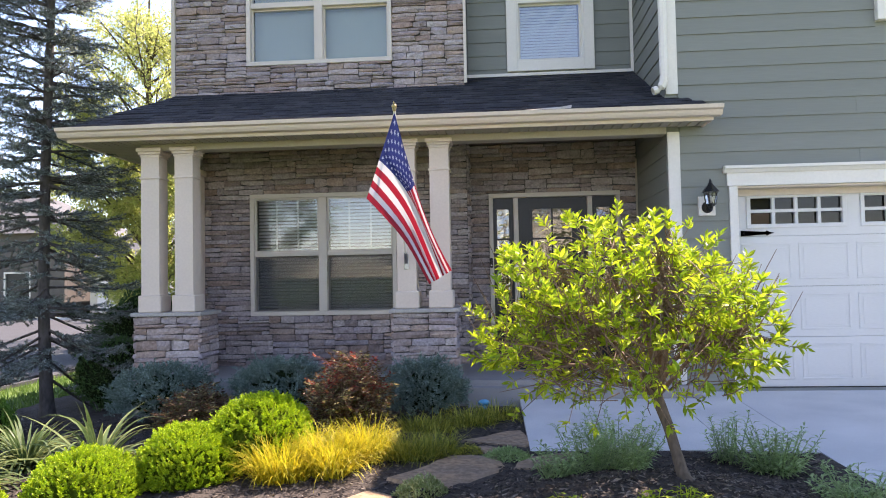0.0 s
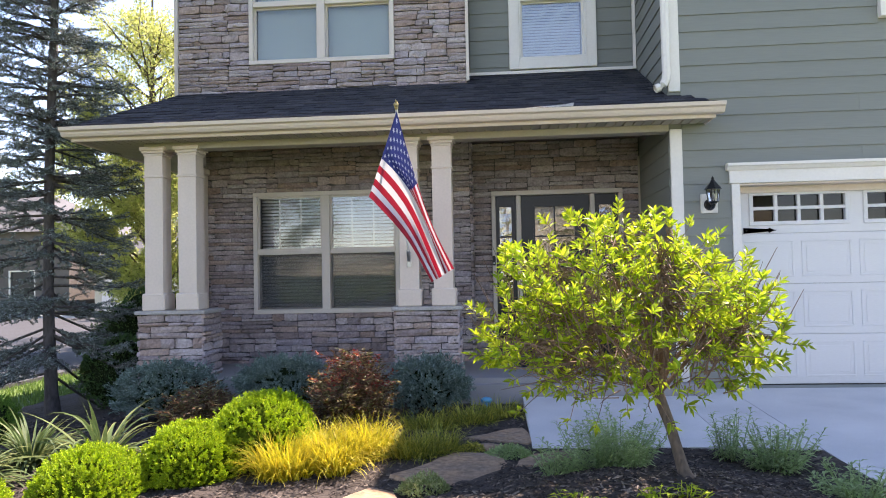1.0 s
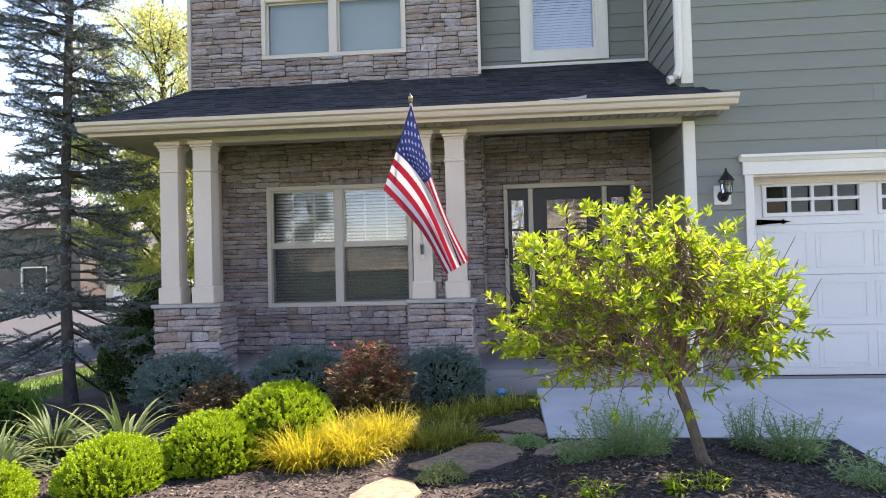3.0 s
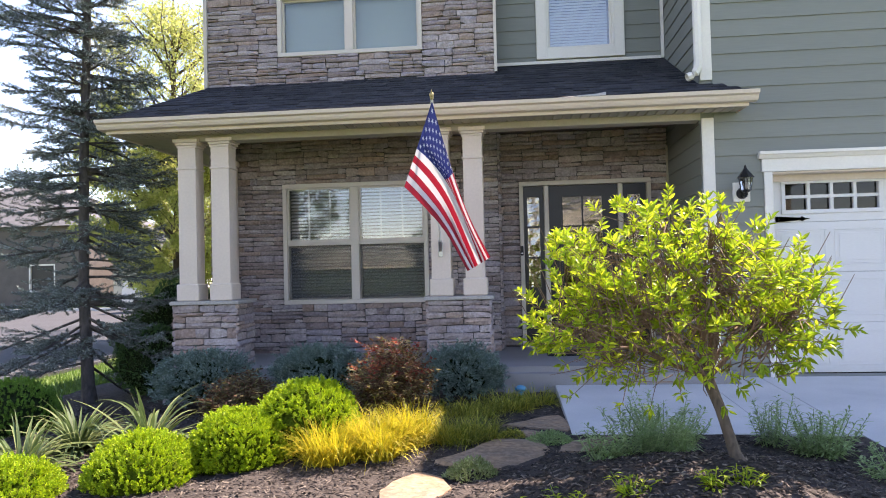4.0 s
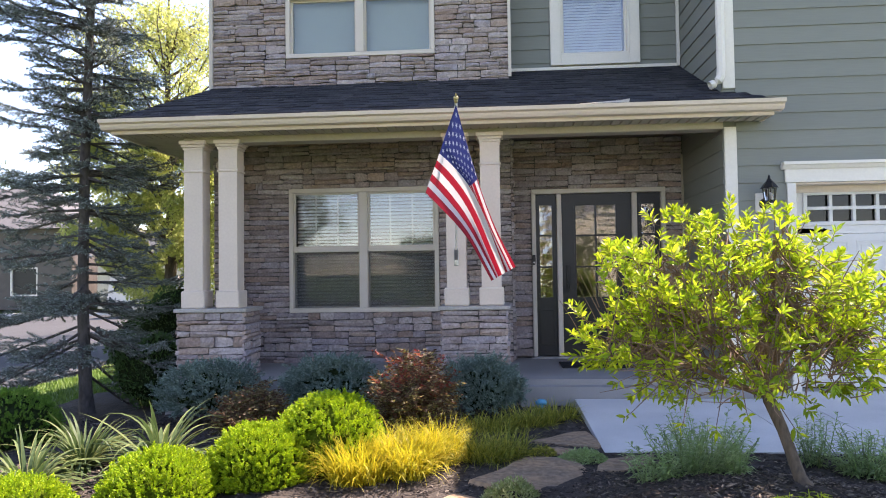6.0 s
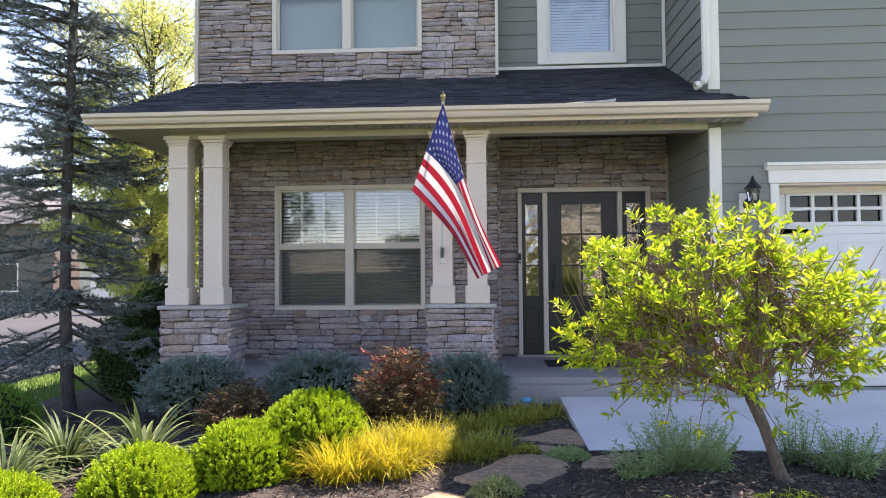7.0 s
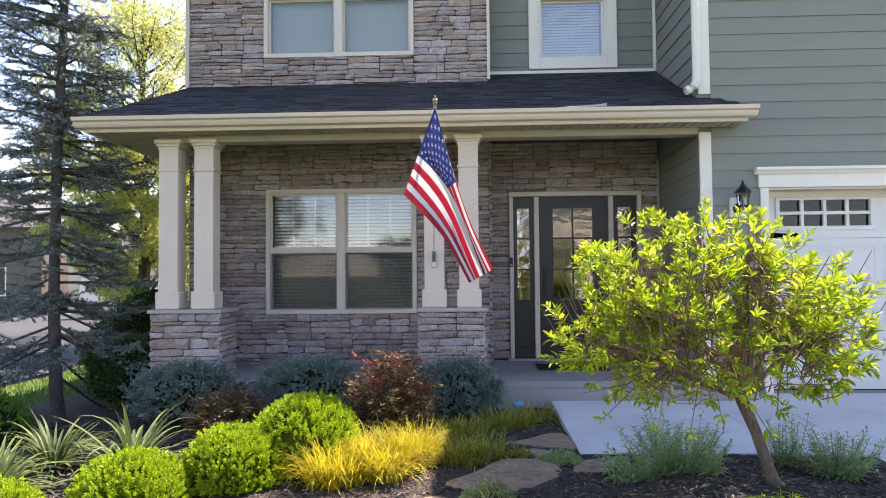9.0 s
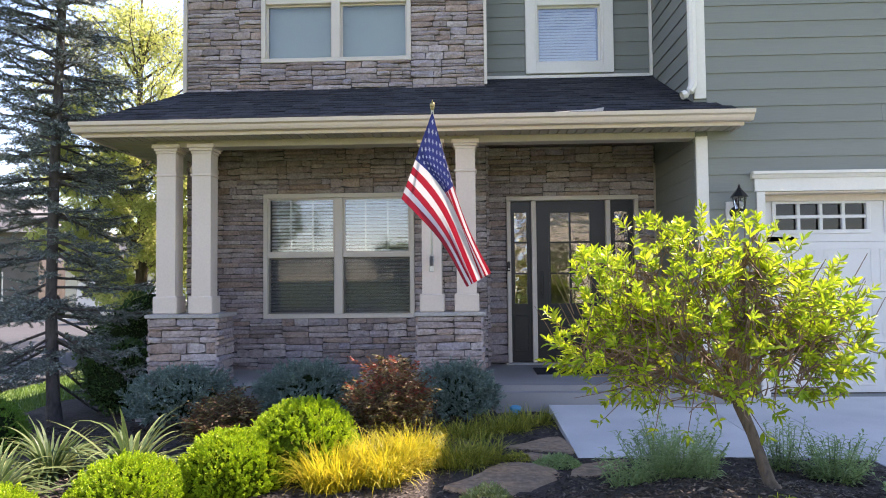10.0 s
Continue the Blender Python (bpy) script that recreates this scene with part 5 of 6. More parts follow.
# ---- small ornamental tree in front ----
def ornamental_tree():
    base = Vector((1.195, 4.12, ground_z(1.195, 4.12) - 0.02))
    t = thing("ornamental_tree", tuple(base), "small multi-stemmed tree with fresh lime-green leaves", "tree")
    fork = Vector((1.10, 4.30, 0.545))
    v, f = [], []
    limb(v, f, [base + Vector((0.008, -0.01, 0)), base.lerp(fork, 0.12), base.lerp(fork, 0.35) + Vector((0.004, 0, 0)), base.lerp(fork, 0.65) + Vector((0.008, 0, 0)), fork, fork + Vector((-0.025, 0, 0.10))], [0.040, 0.033, 0.0295, 0.029, 0.033, 0.024], 12)
    mesh_part("trunk", v, f, M_BARK, t, "leaning grey-brown trunk", smooth=True)
    lv, lf, tv, tf = [], [], [], []
    cx, cy, cz = 0.95, 4.36, 1.02
    rx, ry = 0.86, 0.60
    limbs_v, limbs_f = [], []
    mains = []
    for i in range(17):
        a = i * 2.399 + rnd(-0.2, 0.2)
        far = 0.35 + 0.55 * (i % 5) / 4
        rise = 0.42 - 0.66 * (i % 5) / 4
        tip = Vector((cx + rx * far * math.cos(a), cy + ry * far * math.sin(a), cz + rise + rnd(-0.08, 0.08)))
        mid = fork.lerp(tip, 0.45) + Vector((0, 0, 0.05 + 0.05 * far)) + sphere_way() * 0.03
        limb(limbs_v, limbs_f, [fork + Vector((0, 0, rnd(0.0, 0.06))), fork.lerp(mid, 0.5) + sphere_way() * 0.025, mid, mid.lerp(tip, 0.5) + sphere_way() * 0.03, tip], [0.014, 0.0115, 0.0085, 0.006, 0.0035], 6)
        mains.append((mid, tip))
    mesh_part("limb", limbs_v, limbs_f, M_TWIG, t, "spreading brown limbs")

    def spray(p, grow, n, long):
        """A leafy shoot: leaves up its length and a rosette of pointed ones at its end."""
        g = grow.normalized()
        shoot = p + g * long
        limb(tv, tf, [p, shoot], [0.0022, 0.0012], 3)
        u = g.orthogonal().normalized()
        w = g.cross(u)
        for i in range(n):
            k = i / n
            a = i * 2.4 + rnd(-0.4, 0.4)
            out = u * math.cos(a) + w * math.sin(a)
            way = out * rnd(0.6, 1.0) + g * (0.35 + 0.8 * k) + Vector((0, 0, 0.12)) + sphere_way() * 0.2
            big = 1.0 - 0.35 * k if rnd(0, 1) < 0.8 else 0.6
            long_leaf = rnd(0.048, 0.084) * big
            broad_leaf(lv, lf, p.lerp(shoot, 0.1 + 0.9 * k), way, long_leaf, long_leaf * rnd(0.27, 0.38), rnd(0.1, 0.35), rnd(0.0, 0.35))

    done = 0
    while done < 690:
        u = min(rnd(-1, 1), rnd(-0.7, 1.4))
        a = rnd(0, 2 * math.pi)
        k = rnd(0.12, 1.0) ** 0.5
        wide = (1 - abs(u) ** 3) ** 0.4 if u < 0 else math.sqrt(1 - u * u)
        d = Vector((math.cos(a) * wide, math.sin(a) * wide, u))
        lump = 1 + 0.22 * noise.noise(d * 2.4 + Vector((4, 1, 2)))
        k = min(k, 1.03 / lump)
        p = Vector((cx + d.x * rx * k * lump, cy + d.y * ry * k * lump, cz + u * (0.60 if u > 0 else 0.45) * (0.5 + 0.5 * k)))
        if noise.noise(p * 4.2 + Vector((2, 7, 1))) < -0.20 and p.z < 1.45:
            continue
        heart = math.hypot((p.x - 0.95) / 0.50, (p.z - 0.78) / 0.24)
        if heart < 1 and rnd(0, 1) < 0.5:
            continue
        roof = 1.62 - (0.62 if p.x > 0.8 else 0.95) * (p.x - 0.8) ** 2
        if p.z > roof:
            p.z = roof - rnd(0, 0.2)
        done += 1
        mid, tip = sorted(mains, key=lambda m: (m[1] - p).length)[random.choice((0, 0, 1, 1, 2))]
        root = mid.lerp(tip, rnd(0.2, 1.0))
        bow = root.lerp(p, 0.5) + Vector((0, 0, rnd(-0.02, 0.05)))
        limb(tv, tf, [root, root.lerp(bow, 0.6) + sphere_way() * 0.02, bow, p], [0.0048, 0.0038, 0.003, 0.0018], 4)
        grow = (p - root).normalized() * 0.6 + Vector((0, 0, 0.8 if p.z > 0.85 else 0.25)) + sphere_way() * 0.25
        spray(p, grow, int(rnd(8, 15)), rnd(0.03, 0.10))
        if rnd(0, 1) < 0.45:
            spray(bow, grow + sphere_way() * 0.7, 5, 0.04)
    # low sprays that hang under the rim of the crown
    for i in range(36):
        a = i * 2.399
        k = rnd(0.35, 0.82)
        p = Vector((cx + rx * k * math.cos(a), cy + ry * k * math.sin(a), rnd(0.47, 0.68)))
        mid, tip = sorted(mains, key=lambda m: (m[1] - p).length)[0]
        limb(tv, tf, [mid, mid.lerp(p, 0.6) + Vector((0, 0, 0.03)), p], [0.005, 0.0035, 0.002], 4)
        spray(p, Vector((math.cos(a), math.sin(a), -0.5)), int(rnd(6, 11)), rnd(0.04, 0.08))
    # bare shoots that stand out of the crown
    for _ in range(70):
        a = rnd(0, 2 * math.pi)
        p = Vector((cx + rx * rnd(0.4, 0.98) * math.cos(a), cy + ry * rnd(0.4, 0.98) * math.sin(a), cz + rnd(-0.2, 0.12)))
        q = p + Vector((math.cos(a) * 0.13, math.sin(a) * 0.08, rnd(0.14, 0.32)))
        limb(tv, tf, [p, p.lerp(q, 0.5) + sphere_way() * 0.008, q], [0.004, 0.003, 0.0018], 4)
    # tangle of bare inner twigs
    for _ in range(240):
        p = Vector((rnd(0.5, 1.35), cy + rnd(-0.5, 0.1), rnd(0.60, 1.05)))
        out = (p - fork).normalized()
        q = p + (out * 0.9 + sphere_way() * 0.6) * rnd(0.10, 0.26)
        limb(tv, tf, [p, p.lerp(q, 0.5) + sphere_way() * 0.012, q], [0.0042, 0.0032, 0.0018], 4)
    mesh_part("twig", tv, tf, M_TWIG, t, "fine brown twigs")
    mesh_part("crown", lv, lf, M_SHRUB_LEAF, t, "fresh lime-green leaves")
    return t


ornamental_tree()


# ---- blue spruce beside the porch ----
def spruce():
    x, y = -5.12, 8.25
    z0 = lawn_z(x, y)
    s = thing("spruce_tree", (x, y, z0), "tall open blue-grey spruce with drooping branches", "tree")
    H = 8.4
    v, f = [], []
    limb(v, f, [(x + 0.02, y, z0 - 0.05), (x, y, z0 + 0.3), (x - 0.04, y, 1.0), (x - 0.02, y, 2.6), (x + 0.05, y, 4.5), (x + 0.05, y, H)], [0.11, 0.075, 0.062, 0.056, 0.045, 0.02], 10)
    mesh_part("trunk", v, f, M_SPRUCE_BARK, s, "grey-brown bare trunk", smooth=True)
    bv, bf, nv, nf = [], [], [], []
    z, i = 0.25, 0
    while z < H - 0.3:
        low = max(0.0, 1 - z / 3.2)
        for k in range(9):
            a = i * 2.399 + rnd(-0.6, 0.6)
            i += 1
            if z < 1.9 and rnd(0, 1) < 0.36:
                continue
            reach = (1.25 if math.cos(a) > 0.2 else 1.7) * (1 - max(0, z - 0.6) / (H + 1.0)) * rnd(0.45, 1.08)
            if math.cos(a + 1.0) > 0.8 and 0.9 < z < 4.5:
                reach *= 0.55
            root = Vector((x, y, z + rnd(-0.18, 0.18)))
            out = Vector((math.cos(a), math.sin(a), 0))
            drop = 0.10 - 0.55 * low + 0.10 * (z / H) + rnd(-0.26, 0.24)
            p1 = root + out * reach * 0.35 + Vector((0, 0, reach * drop * 0.42))
            p2 = root + out * reach * 0.72 + Vector((0, 0, reach * (drop * 0.75 - 0.03)))
            p3 = root + out * reach + Vector((0, 0, reach * (drop * 0.8 + 0.05)))
            limb(bv, bf, [root, p1, p2, p3], [0.018, 0.013, 0.009, 0.004], 5)
            side = Vector((-out.y, out.x, 0))
            chain = [root, p1, p2, p3]
            m = max(4, int(reach / 0.095))
            for j in range(m):
                t = 0.12 + 0.88 * (j + 0.5) / m
                seg = min(2, int(t * 3))
                c = chain[seg].lerp(chain[seg + 1], t * 3 - seg)
                for sgn in (-1, 1):
                    if rnd(0, 1) < 0.16:
                        continue
                    ln = (0.36 * (1.12 - t) + 0.09) * rnd(0.55, 1.25)
                    e = c + (out * 0.8 + side * sgn * rnd(0.5, 0.95) + Vector((0, 0, rnd(-0.5, 0.35)))).normalized() * ln
                    limb(bv, bf, [c, e], [0.004, 0.002], 3)
                    brush(nv, nf, c, e, 0.0048, 0.033, 0.009)
                    if ln > 0.16:
                        h = c.lerp(e, 0.45)
                        brush(nv, nf, h, h + (out + side * sgn * -0.35 + Vector((0, 0, rnd(-0.4, 0.2)))).normalized() * ln * 0.55, 0.0048, 0.033, 0.009)
            brush(nv, nf, p1, p2, 0.004, 0.03, 0.009)
            brush(nv, nf, p2, p3 + out * 0.06 + Vector((0, 0, 0.04)), 0.0034, 0.033, 0.009)
        z += 0.235
    mesh_part("branch", bv, bf, M_SPRUCE_BARK, s, "grey drooping branches")
    mesh_part("crown", nv, nf, M_NEEDLE, s, "blue-grey needles")
    return s


spruce()


def lawn_grass():
    verts, faces = [], []
    for _ in range(16000):
        px, py = rnd(-8.15, -4.6), rnd(7.0, 14.5)
        if (px > -6.25 and py < 8.3) or (px > -5.9 and py < 9.95):
            continue
        blade(verts, faces, (px, py, lawn_z(px, py) - 0.005), rnd(0, 6.28), rnd(0.05, 0.5), rnd(0.05, 0.11), rnd(0.006, 0.012), rnd(0.2, 1.2), 2)
    tagged(mesh_part("lawn_grass", verts, faces, M_GREEN_LAWN), "short mown grass blades beside the bed", "grass", kind="stuff")


M_GREEN_LAWN = leaf_material("lawn_blade", [(0.10, 0.18, 0.03), (0.14, 0.23, 0.04), (0.08, 0.15, 0.03)], 0.5, 0.4)
lawn_grass()


# ---- dark hedge beyond the porch corner ----
def hedge(x, y, rx, ry, h, z0, label, mat, n=5000, size=0.05, name="evergreen_hedge"):
    s = thing(name, (x, y, z0), label, "hedge")
    # filled hedge core: its dark colour is painted shade, not separate growth
    bm = bmesh.new()
    bmesh.ops.create_icosphere(bm, subdivisions=3, radius=1.0)
    for v in bm.verts:
        d = v.co.normalized()
        k = 0.88 + 0.12 * noise.noise(d * 3 + Vector((x, y, 0)))
        v.co = Vector((x + d.x * rx * k, y + d.y * ry * k, max(z0 - 0.05, z0 + h * 0.5 + d.z * h * 0.5 * k)))
    part("shade_core", bm, M_INNER_SHADE, s, "solid dark core coloured as shade behind the leaves", smooth=True)
    verts, faces = [], []
    for _ in range(n):
        d = sphere_way()
        k = 0.9 + 0.2 * noise.noise(d * 3 + Vector((x, y, 0)))
        p = Vector((x + d.x * rx * k, y + d.y * ry * k, z0 + h * 0.5 + d.z * h * 0.52 * k))
        if p.z > z0:
            leaf(verts, faces, p, d + Vector((0, 0, 0.5)) + sphere_way() * 0.8, size * rnd(0.6, 1.3), size * 0.35, 0.1, 0.1, sphere_way())
    mesh_part("foliage", verts, faces, mat, s)
    return s


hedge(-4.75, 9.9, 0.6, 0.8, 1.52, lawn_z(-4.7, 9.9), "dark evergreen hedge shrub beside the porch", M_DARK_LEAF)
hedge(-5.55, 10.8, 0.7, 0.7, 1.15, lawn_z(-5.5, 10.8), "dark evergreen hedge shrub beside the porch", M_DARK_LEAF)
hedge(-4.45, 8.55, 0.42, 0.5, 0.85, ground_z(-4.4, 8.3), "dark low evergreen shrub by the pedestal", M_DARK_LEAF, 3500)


# ---- broadleaf trees in the distance ----
def broadleaf(x, y, h, r, low, mat, label, leaves, size, seed, limbs=26, bare=0.35, thin=99.0):
    random.seed(seed)
    z0 = lawn_z(x, y)
    s = thing("broadleaf_tree", (x, y, z0), label, "tree")
    v, f, lv, lf = [], [], [], []
    limb(v, f, [(x, y, z0 - 0.1), (x + 0.05, y, z0 + h * 0.3), (x - 0.05, y, z0 + h * 0.6), (x, y, z0 + h * 0.97)], [h * 0.018, h * 0.013, h * 0.008, 0.015], 8)
    ends = []
    for i in range(limbs):
        t = low + (0.95 - low) * (i + 0.5) / limbs
        a = i * 2.399
        reach = r * math.sin(math.pi * min(1.0, 0.22 + 0.78 * (t - low) / (1 - low))) ** 0.7 * rnd(0.75, 1.1)
        p0 = Vector((x, y, z0 + h * t * 0.86))
        p1 = p0 + Vector((math.cos(a) * reach * 0.5, math.sin(a) * reach * 0.5, reach * 0.42))
        p2 = p0 + Vector((math.cos(a) * reach, math.sin(a) * reach, reach * 0.75))
        limb(v, f, [p0, p1, p2], [h * 0.004, h * 0.0025, 0.006], 5)
        for k in range(9):
            c = (p0.lerp(p1, rnd(0.4, 1)) if k < 3 else p1.lerp(p2, rnd(0, 1)))
            e = c + (sphere_way() + Vector((math.cos(a) * 0.5, math.sin(a) * 0.5, 0.6))).normalized() * r * rnd(0.12, 0.38)
            limb(v, f, [c, c.lerp(e, 0.5) + sphere_way() * 0.04, e], [0.010, 0.007, 0.003], 4)
            ends.append((c, e))
    for _ in range(leaves):
        c, e = random.choice(ends)
        if c.z > thin and rnd(0, 1) < 0.80:
            continue
        p = c.lerp(e, rnd(bare, 1.05)) + sphere_way() * r * 0.07
        leaf(lv, lf, p, sphere_way() + Vector((0, 0, -0.2)), size * rnd(0.6, 1.3), size * 0.55, 0.15, 0.15, sphere_way())
    mesh_part("trunk", v, f, M_BARK, s, "thin grey trunk and branches")
    mesh_part("crown", lv, lf, mat, s)
    return s


broadleaf(-8.45, 17.3, 9.8, 2.5, 0.06, M_SPRING_LEAF, "slender tree in pale yellow-green spring leaf", 175000, 0.08, 11, 60, 0.25, 4.9)
broadleaf(-9.6, 24, 9.0, 3.0, 0.2, M_SPRING_LEAF, "far tree in sparse yellow-green spring leaf", 8000, 0.10, 12)
broadleaf(-32, 46, 9.0, 4.0, 0.2, M_STREET_LEAF, "far dark green street tree", 7000, 0.2, 13)
random.seed(5)


# ---- houses across the streets ----
M_BRICK = material("grey_brown_brick", (0.115, 0.10, 0.092), 0.9, vary=0.2, scale=2, bump=0.2, coords="World")
M_BEIGE = material("beige_siding", (0.50, 0.44, 0.36), 0.8, vary=0.06, scale=1, bump=0.1, stretch=(0.2, 1, 5), coords="World")
M_ROOF = material("grey_roof", (0.105, 0.105, 0.11), 0.95, vary=0.2, scale=2, bump=0.3, coords="World")


def far_house(x0, x1, y0, y1, h, rise, mat, label, front, openings, z0=-0.45):
    s = thing("house", ((x0 + x1) / 2, (y0 + y1) / 2, z0), label, "house")
    yf = y0 if front < 0 else y1
    deep = 0.25
    ya, yb = (yf, yf + deep) if front < 0 else (yf - deep, yf)
    back = (y1 - 0.2, y1) if front < 0 else (y0, y0 + 0.2)
    for q in holed(x0, x1, z0, z0 + h, openings):
        part("wall", boxes((q[0], q[1], ya, yb, q[2], q[3])), mat, s)
    for q in ((x0, x0 + 0.2, y0 + 0.26, y1 - 0.26), (x1 - 0.2, x1, y0 + 0.26, y1 - 0.26), (x0, x1, *back)):
        part("wall", boxes((*q, z0, z0 + h)), mat, s)
    bm = bmesh.new()
    o, zt = 0.5, z0 + h
    a = [bm.verts.new(p) for p in ((x0 - o, y0 - o, zt), (x1 + o, y0 - o, zt), (x1 + o, y1 + o, zt), (x0 - o, y1 + o, zt))]
    r = (y1 - y0) / 2
    b = [bm.verts.new(p) for p in ((x0 + r, (y0 + y1) / 2, zt + rise), (x1 - r, (y0 + y1) / 2, zt + rise))]
    for fc in ((a[0], a[1], b[1], b[0]), (a[1], a[2], b[1]), (a[2], a[3], b[0], b[1]), (a[3], a[0], b[0]), (a[3], a[2], a[1], a[0])):
        bm.faces.new(fc)
    bmesh.ops.recalc_face_normals(bm, faces=bm.faces)
    part("roof", bm, M_ROOF, s, "grey shingled hip roof")
    ym = (ya + yb) / 2
    for q in openings:
        w = part("window" if q[3] - q[2] < 2.0 else "door", boxes((q[0], q[0] + 0.08, ya, yb - 0.02, q[2], q[3]), (q[1] - 0.08, q[1], ya, yb - 0.02, q[2], q[3]), (q[0] + 0.08, q[1] - 0.08, ya, yb - 0.02, q[3] - 0.08, q[3]), (q[0] + 0.08, q[1] - 0.08, ya, yb - 0.02, q[2], q[2] + 0.08)), M_WHITE, s)
        part("pane", boxes((q[0] + 0.081, q[1] - 0.081, ym - 0.01, ym + 0.01, q[2] + 0.081, q[3] - 0.081)), M_GARAGE if q[1] - q[0] > 3 else M_BLACK, w)
    return s


far_house(-37, -24.0, 38, 47, 4.5, 2.9, M_BRICK, "brick house with a grey hip roof across the street", -1, [(-34.5, -32.8, 0.4, 1.9), (-31, -29.6, 0.4, 1.9), (-27.6, -26, 0.3, 1.9)])
far_house(-22.5, -10, 38, 47, 2.9, 3.2, M_BEIGE, "beige house across the street behind the trees", -1, [(-21, -19.4, 0.4, 1.9), (-16.5, -12.0, -0.45, 1.9)])
far_house(2.2, 18, -42, -31, 6.4, 3.2, M_BEIGE, "two-storey beige house facing the lot", 1, [(8.5, 10.5, 0.6, 2.1), (12, 16, -0.45, 1.9), (8.5, 10.5, 3.6, 5.0), (13, 15, 3.6, 5.0)])
broadleaf(-9.6, -11.0, 8.5, 3.6, 0.12, M_STREET_LEAF, "spreading street tree before the house", 17000, 0.11, 21, 40)
broadleaf(5.2, -27.0, 3.6, 2.2, 0.2, M_STREET_LEAF, "small street tree beside the road", 4000, 0.16, 22)
broadleaf(-6.0, -36.0, 4.4, 2.6, 0.1, M_STREET_LEAF, "small far tree beyond the road", 4000, 0.22, 23)


def parked_van(x, y, z):
    c = thing("van", (x, y, z), "white van parked along the far street", "car")
    bm = bmesh.new()
    pts = [(-2.2, 0.35), (2.2, 0.35), (2.25, 0.9), (1.55, 1.05), (1.0, 1.75), (-2.1, 1.8), (-2.25, 0.9)]
    lo = [bm.verts.new((x + px, y - 0.85, z + pz)) for px, pz in pts]
    hi = [bm.verts.new((x + px, y + 0.85, z + pz)) for px, pz in pts]
    for i in range(len(pts)):
        k = (i + 1) % len(pts)
        bm.faces.new((lo[i], lo[k], hi[k], hi[i]))
    bm.faces.new(lo[::-1])
    bm.faces.new(hi)
    bmesh.ops.recalc_face_normals(bm, faces=bm.faces)
    bmesh.ops.bevel(bm, geom=bm.edges[:], offset=0.06, segments=2, affect="EDGES")
    part("body", bm, M_WHITE, c)
    part("side_window", boxes((x - 1.9, x + 0.9, y - 0.862, y - 0.852, z + 1.15, z + 1.6)), M_BLACK, c)
    for sx in (-1.4, 1.4):
        for sy in (-0.8, 0.8):
            part("wheel", tube(bmesh.new(), (x + sx, y + sy - 0.1, z + 0.33), (x + sx, y + sy + 0.1, z + 0.33), 0.33, 0.33, 20), M_BLACK, c)
    return c


parked_van(-15.0, 30.6, -0.49)


# ---- stone veneer ----
def stone_mesh(seed):
    """A unit stone: back on y=0, rough split face towards -y, uneven outline."""
    r = random.Random(seed)
    verts, faces = [], []
    nx, nz = 5, 2
    lean_t, lean_b = r.uniform(-0.2, 0.2), r.uniform(-0.2, 0.2)
    slant_l, slant_r = r.uniform(-0.03, 0.03), r.uniform(-0.03, 0.03)
    for k in range(nz + 1):
        for i in range(nx + 1):
            u = i / nx
            top = 0.5 - max(0.0, lean_t * (u - 0.5) * 2) - r.uniform(0.0, 0.04) - (r.uniform(0.0, 0.085) if i in (0, nx) else 0)
            low = -0.5 + max(0.0, lean_b * (u - 0.5) * 2) + r.uniform(0.0, 0.04) + (r.uniform(0.0, 0.085) if i in (0, nx) else 0)
            w = k / nz
            x = -0.5 + u + (0.012 + slant_l * (w - 0.5) if i == 0 else -0.012 + slant_r * (w - 0.5) if i == nx else r.uniform(-0.04, 0.04))
            edge = i in (0, nx) or k in (0, nz)
            verts.append((x, -0.80 + r.uniform(-0.12, 0.12) if edge else -1.0 + r.uniform(-0.16, 0.14), low + (top - low) * w + (0 if edge else r.uniform(-0.1, 0.1))))
    n = nx + 1
    for k in range(nz):
        for i in range(nx):
            faces.append((k * n + i, k * n + i + 1, (k + 1) * n + i + 1, (k + 1) * n + i))
    rim = [i for i in range(n)] + [k * n + nx for k in range(1, nz + 1)] + [nz * n + i for i in range(nx - 1, -1, -1)] + [k * n for k in range(nz - 1, 0, -1)]
    b = len(verts)
    for i in rim:
        verts.append((verts[i][0] * 1.01, 0.0, verts[i][2] * 1.02))
    for j in range(len(rim)):
        k = (j + 1) % len(rim)
        faces.append((rim[k], rim[j], b + j, b + k))
    return verts, faces


STONE_SHAPES = [stone_mesh(s) for s in range(24)]
STONE_MESHES = []
for sv, sf in STONE_SHAPES:
    me = bpy.data.meshes.new("stone")
    me.from_pydata(sv, [], sf)
    me.materials.append(M_STONE)
    STONE_MESHES.append(me)


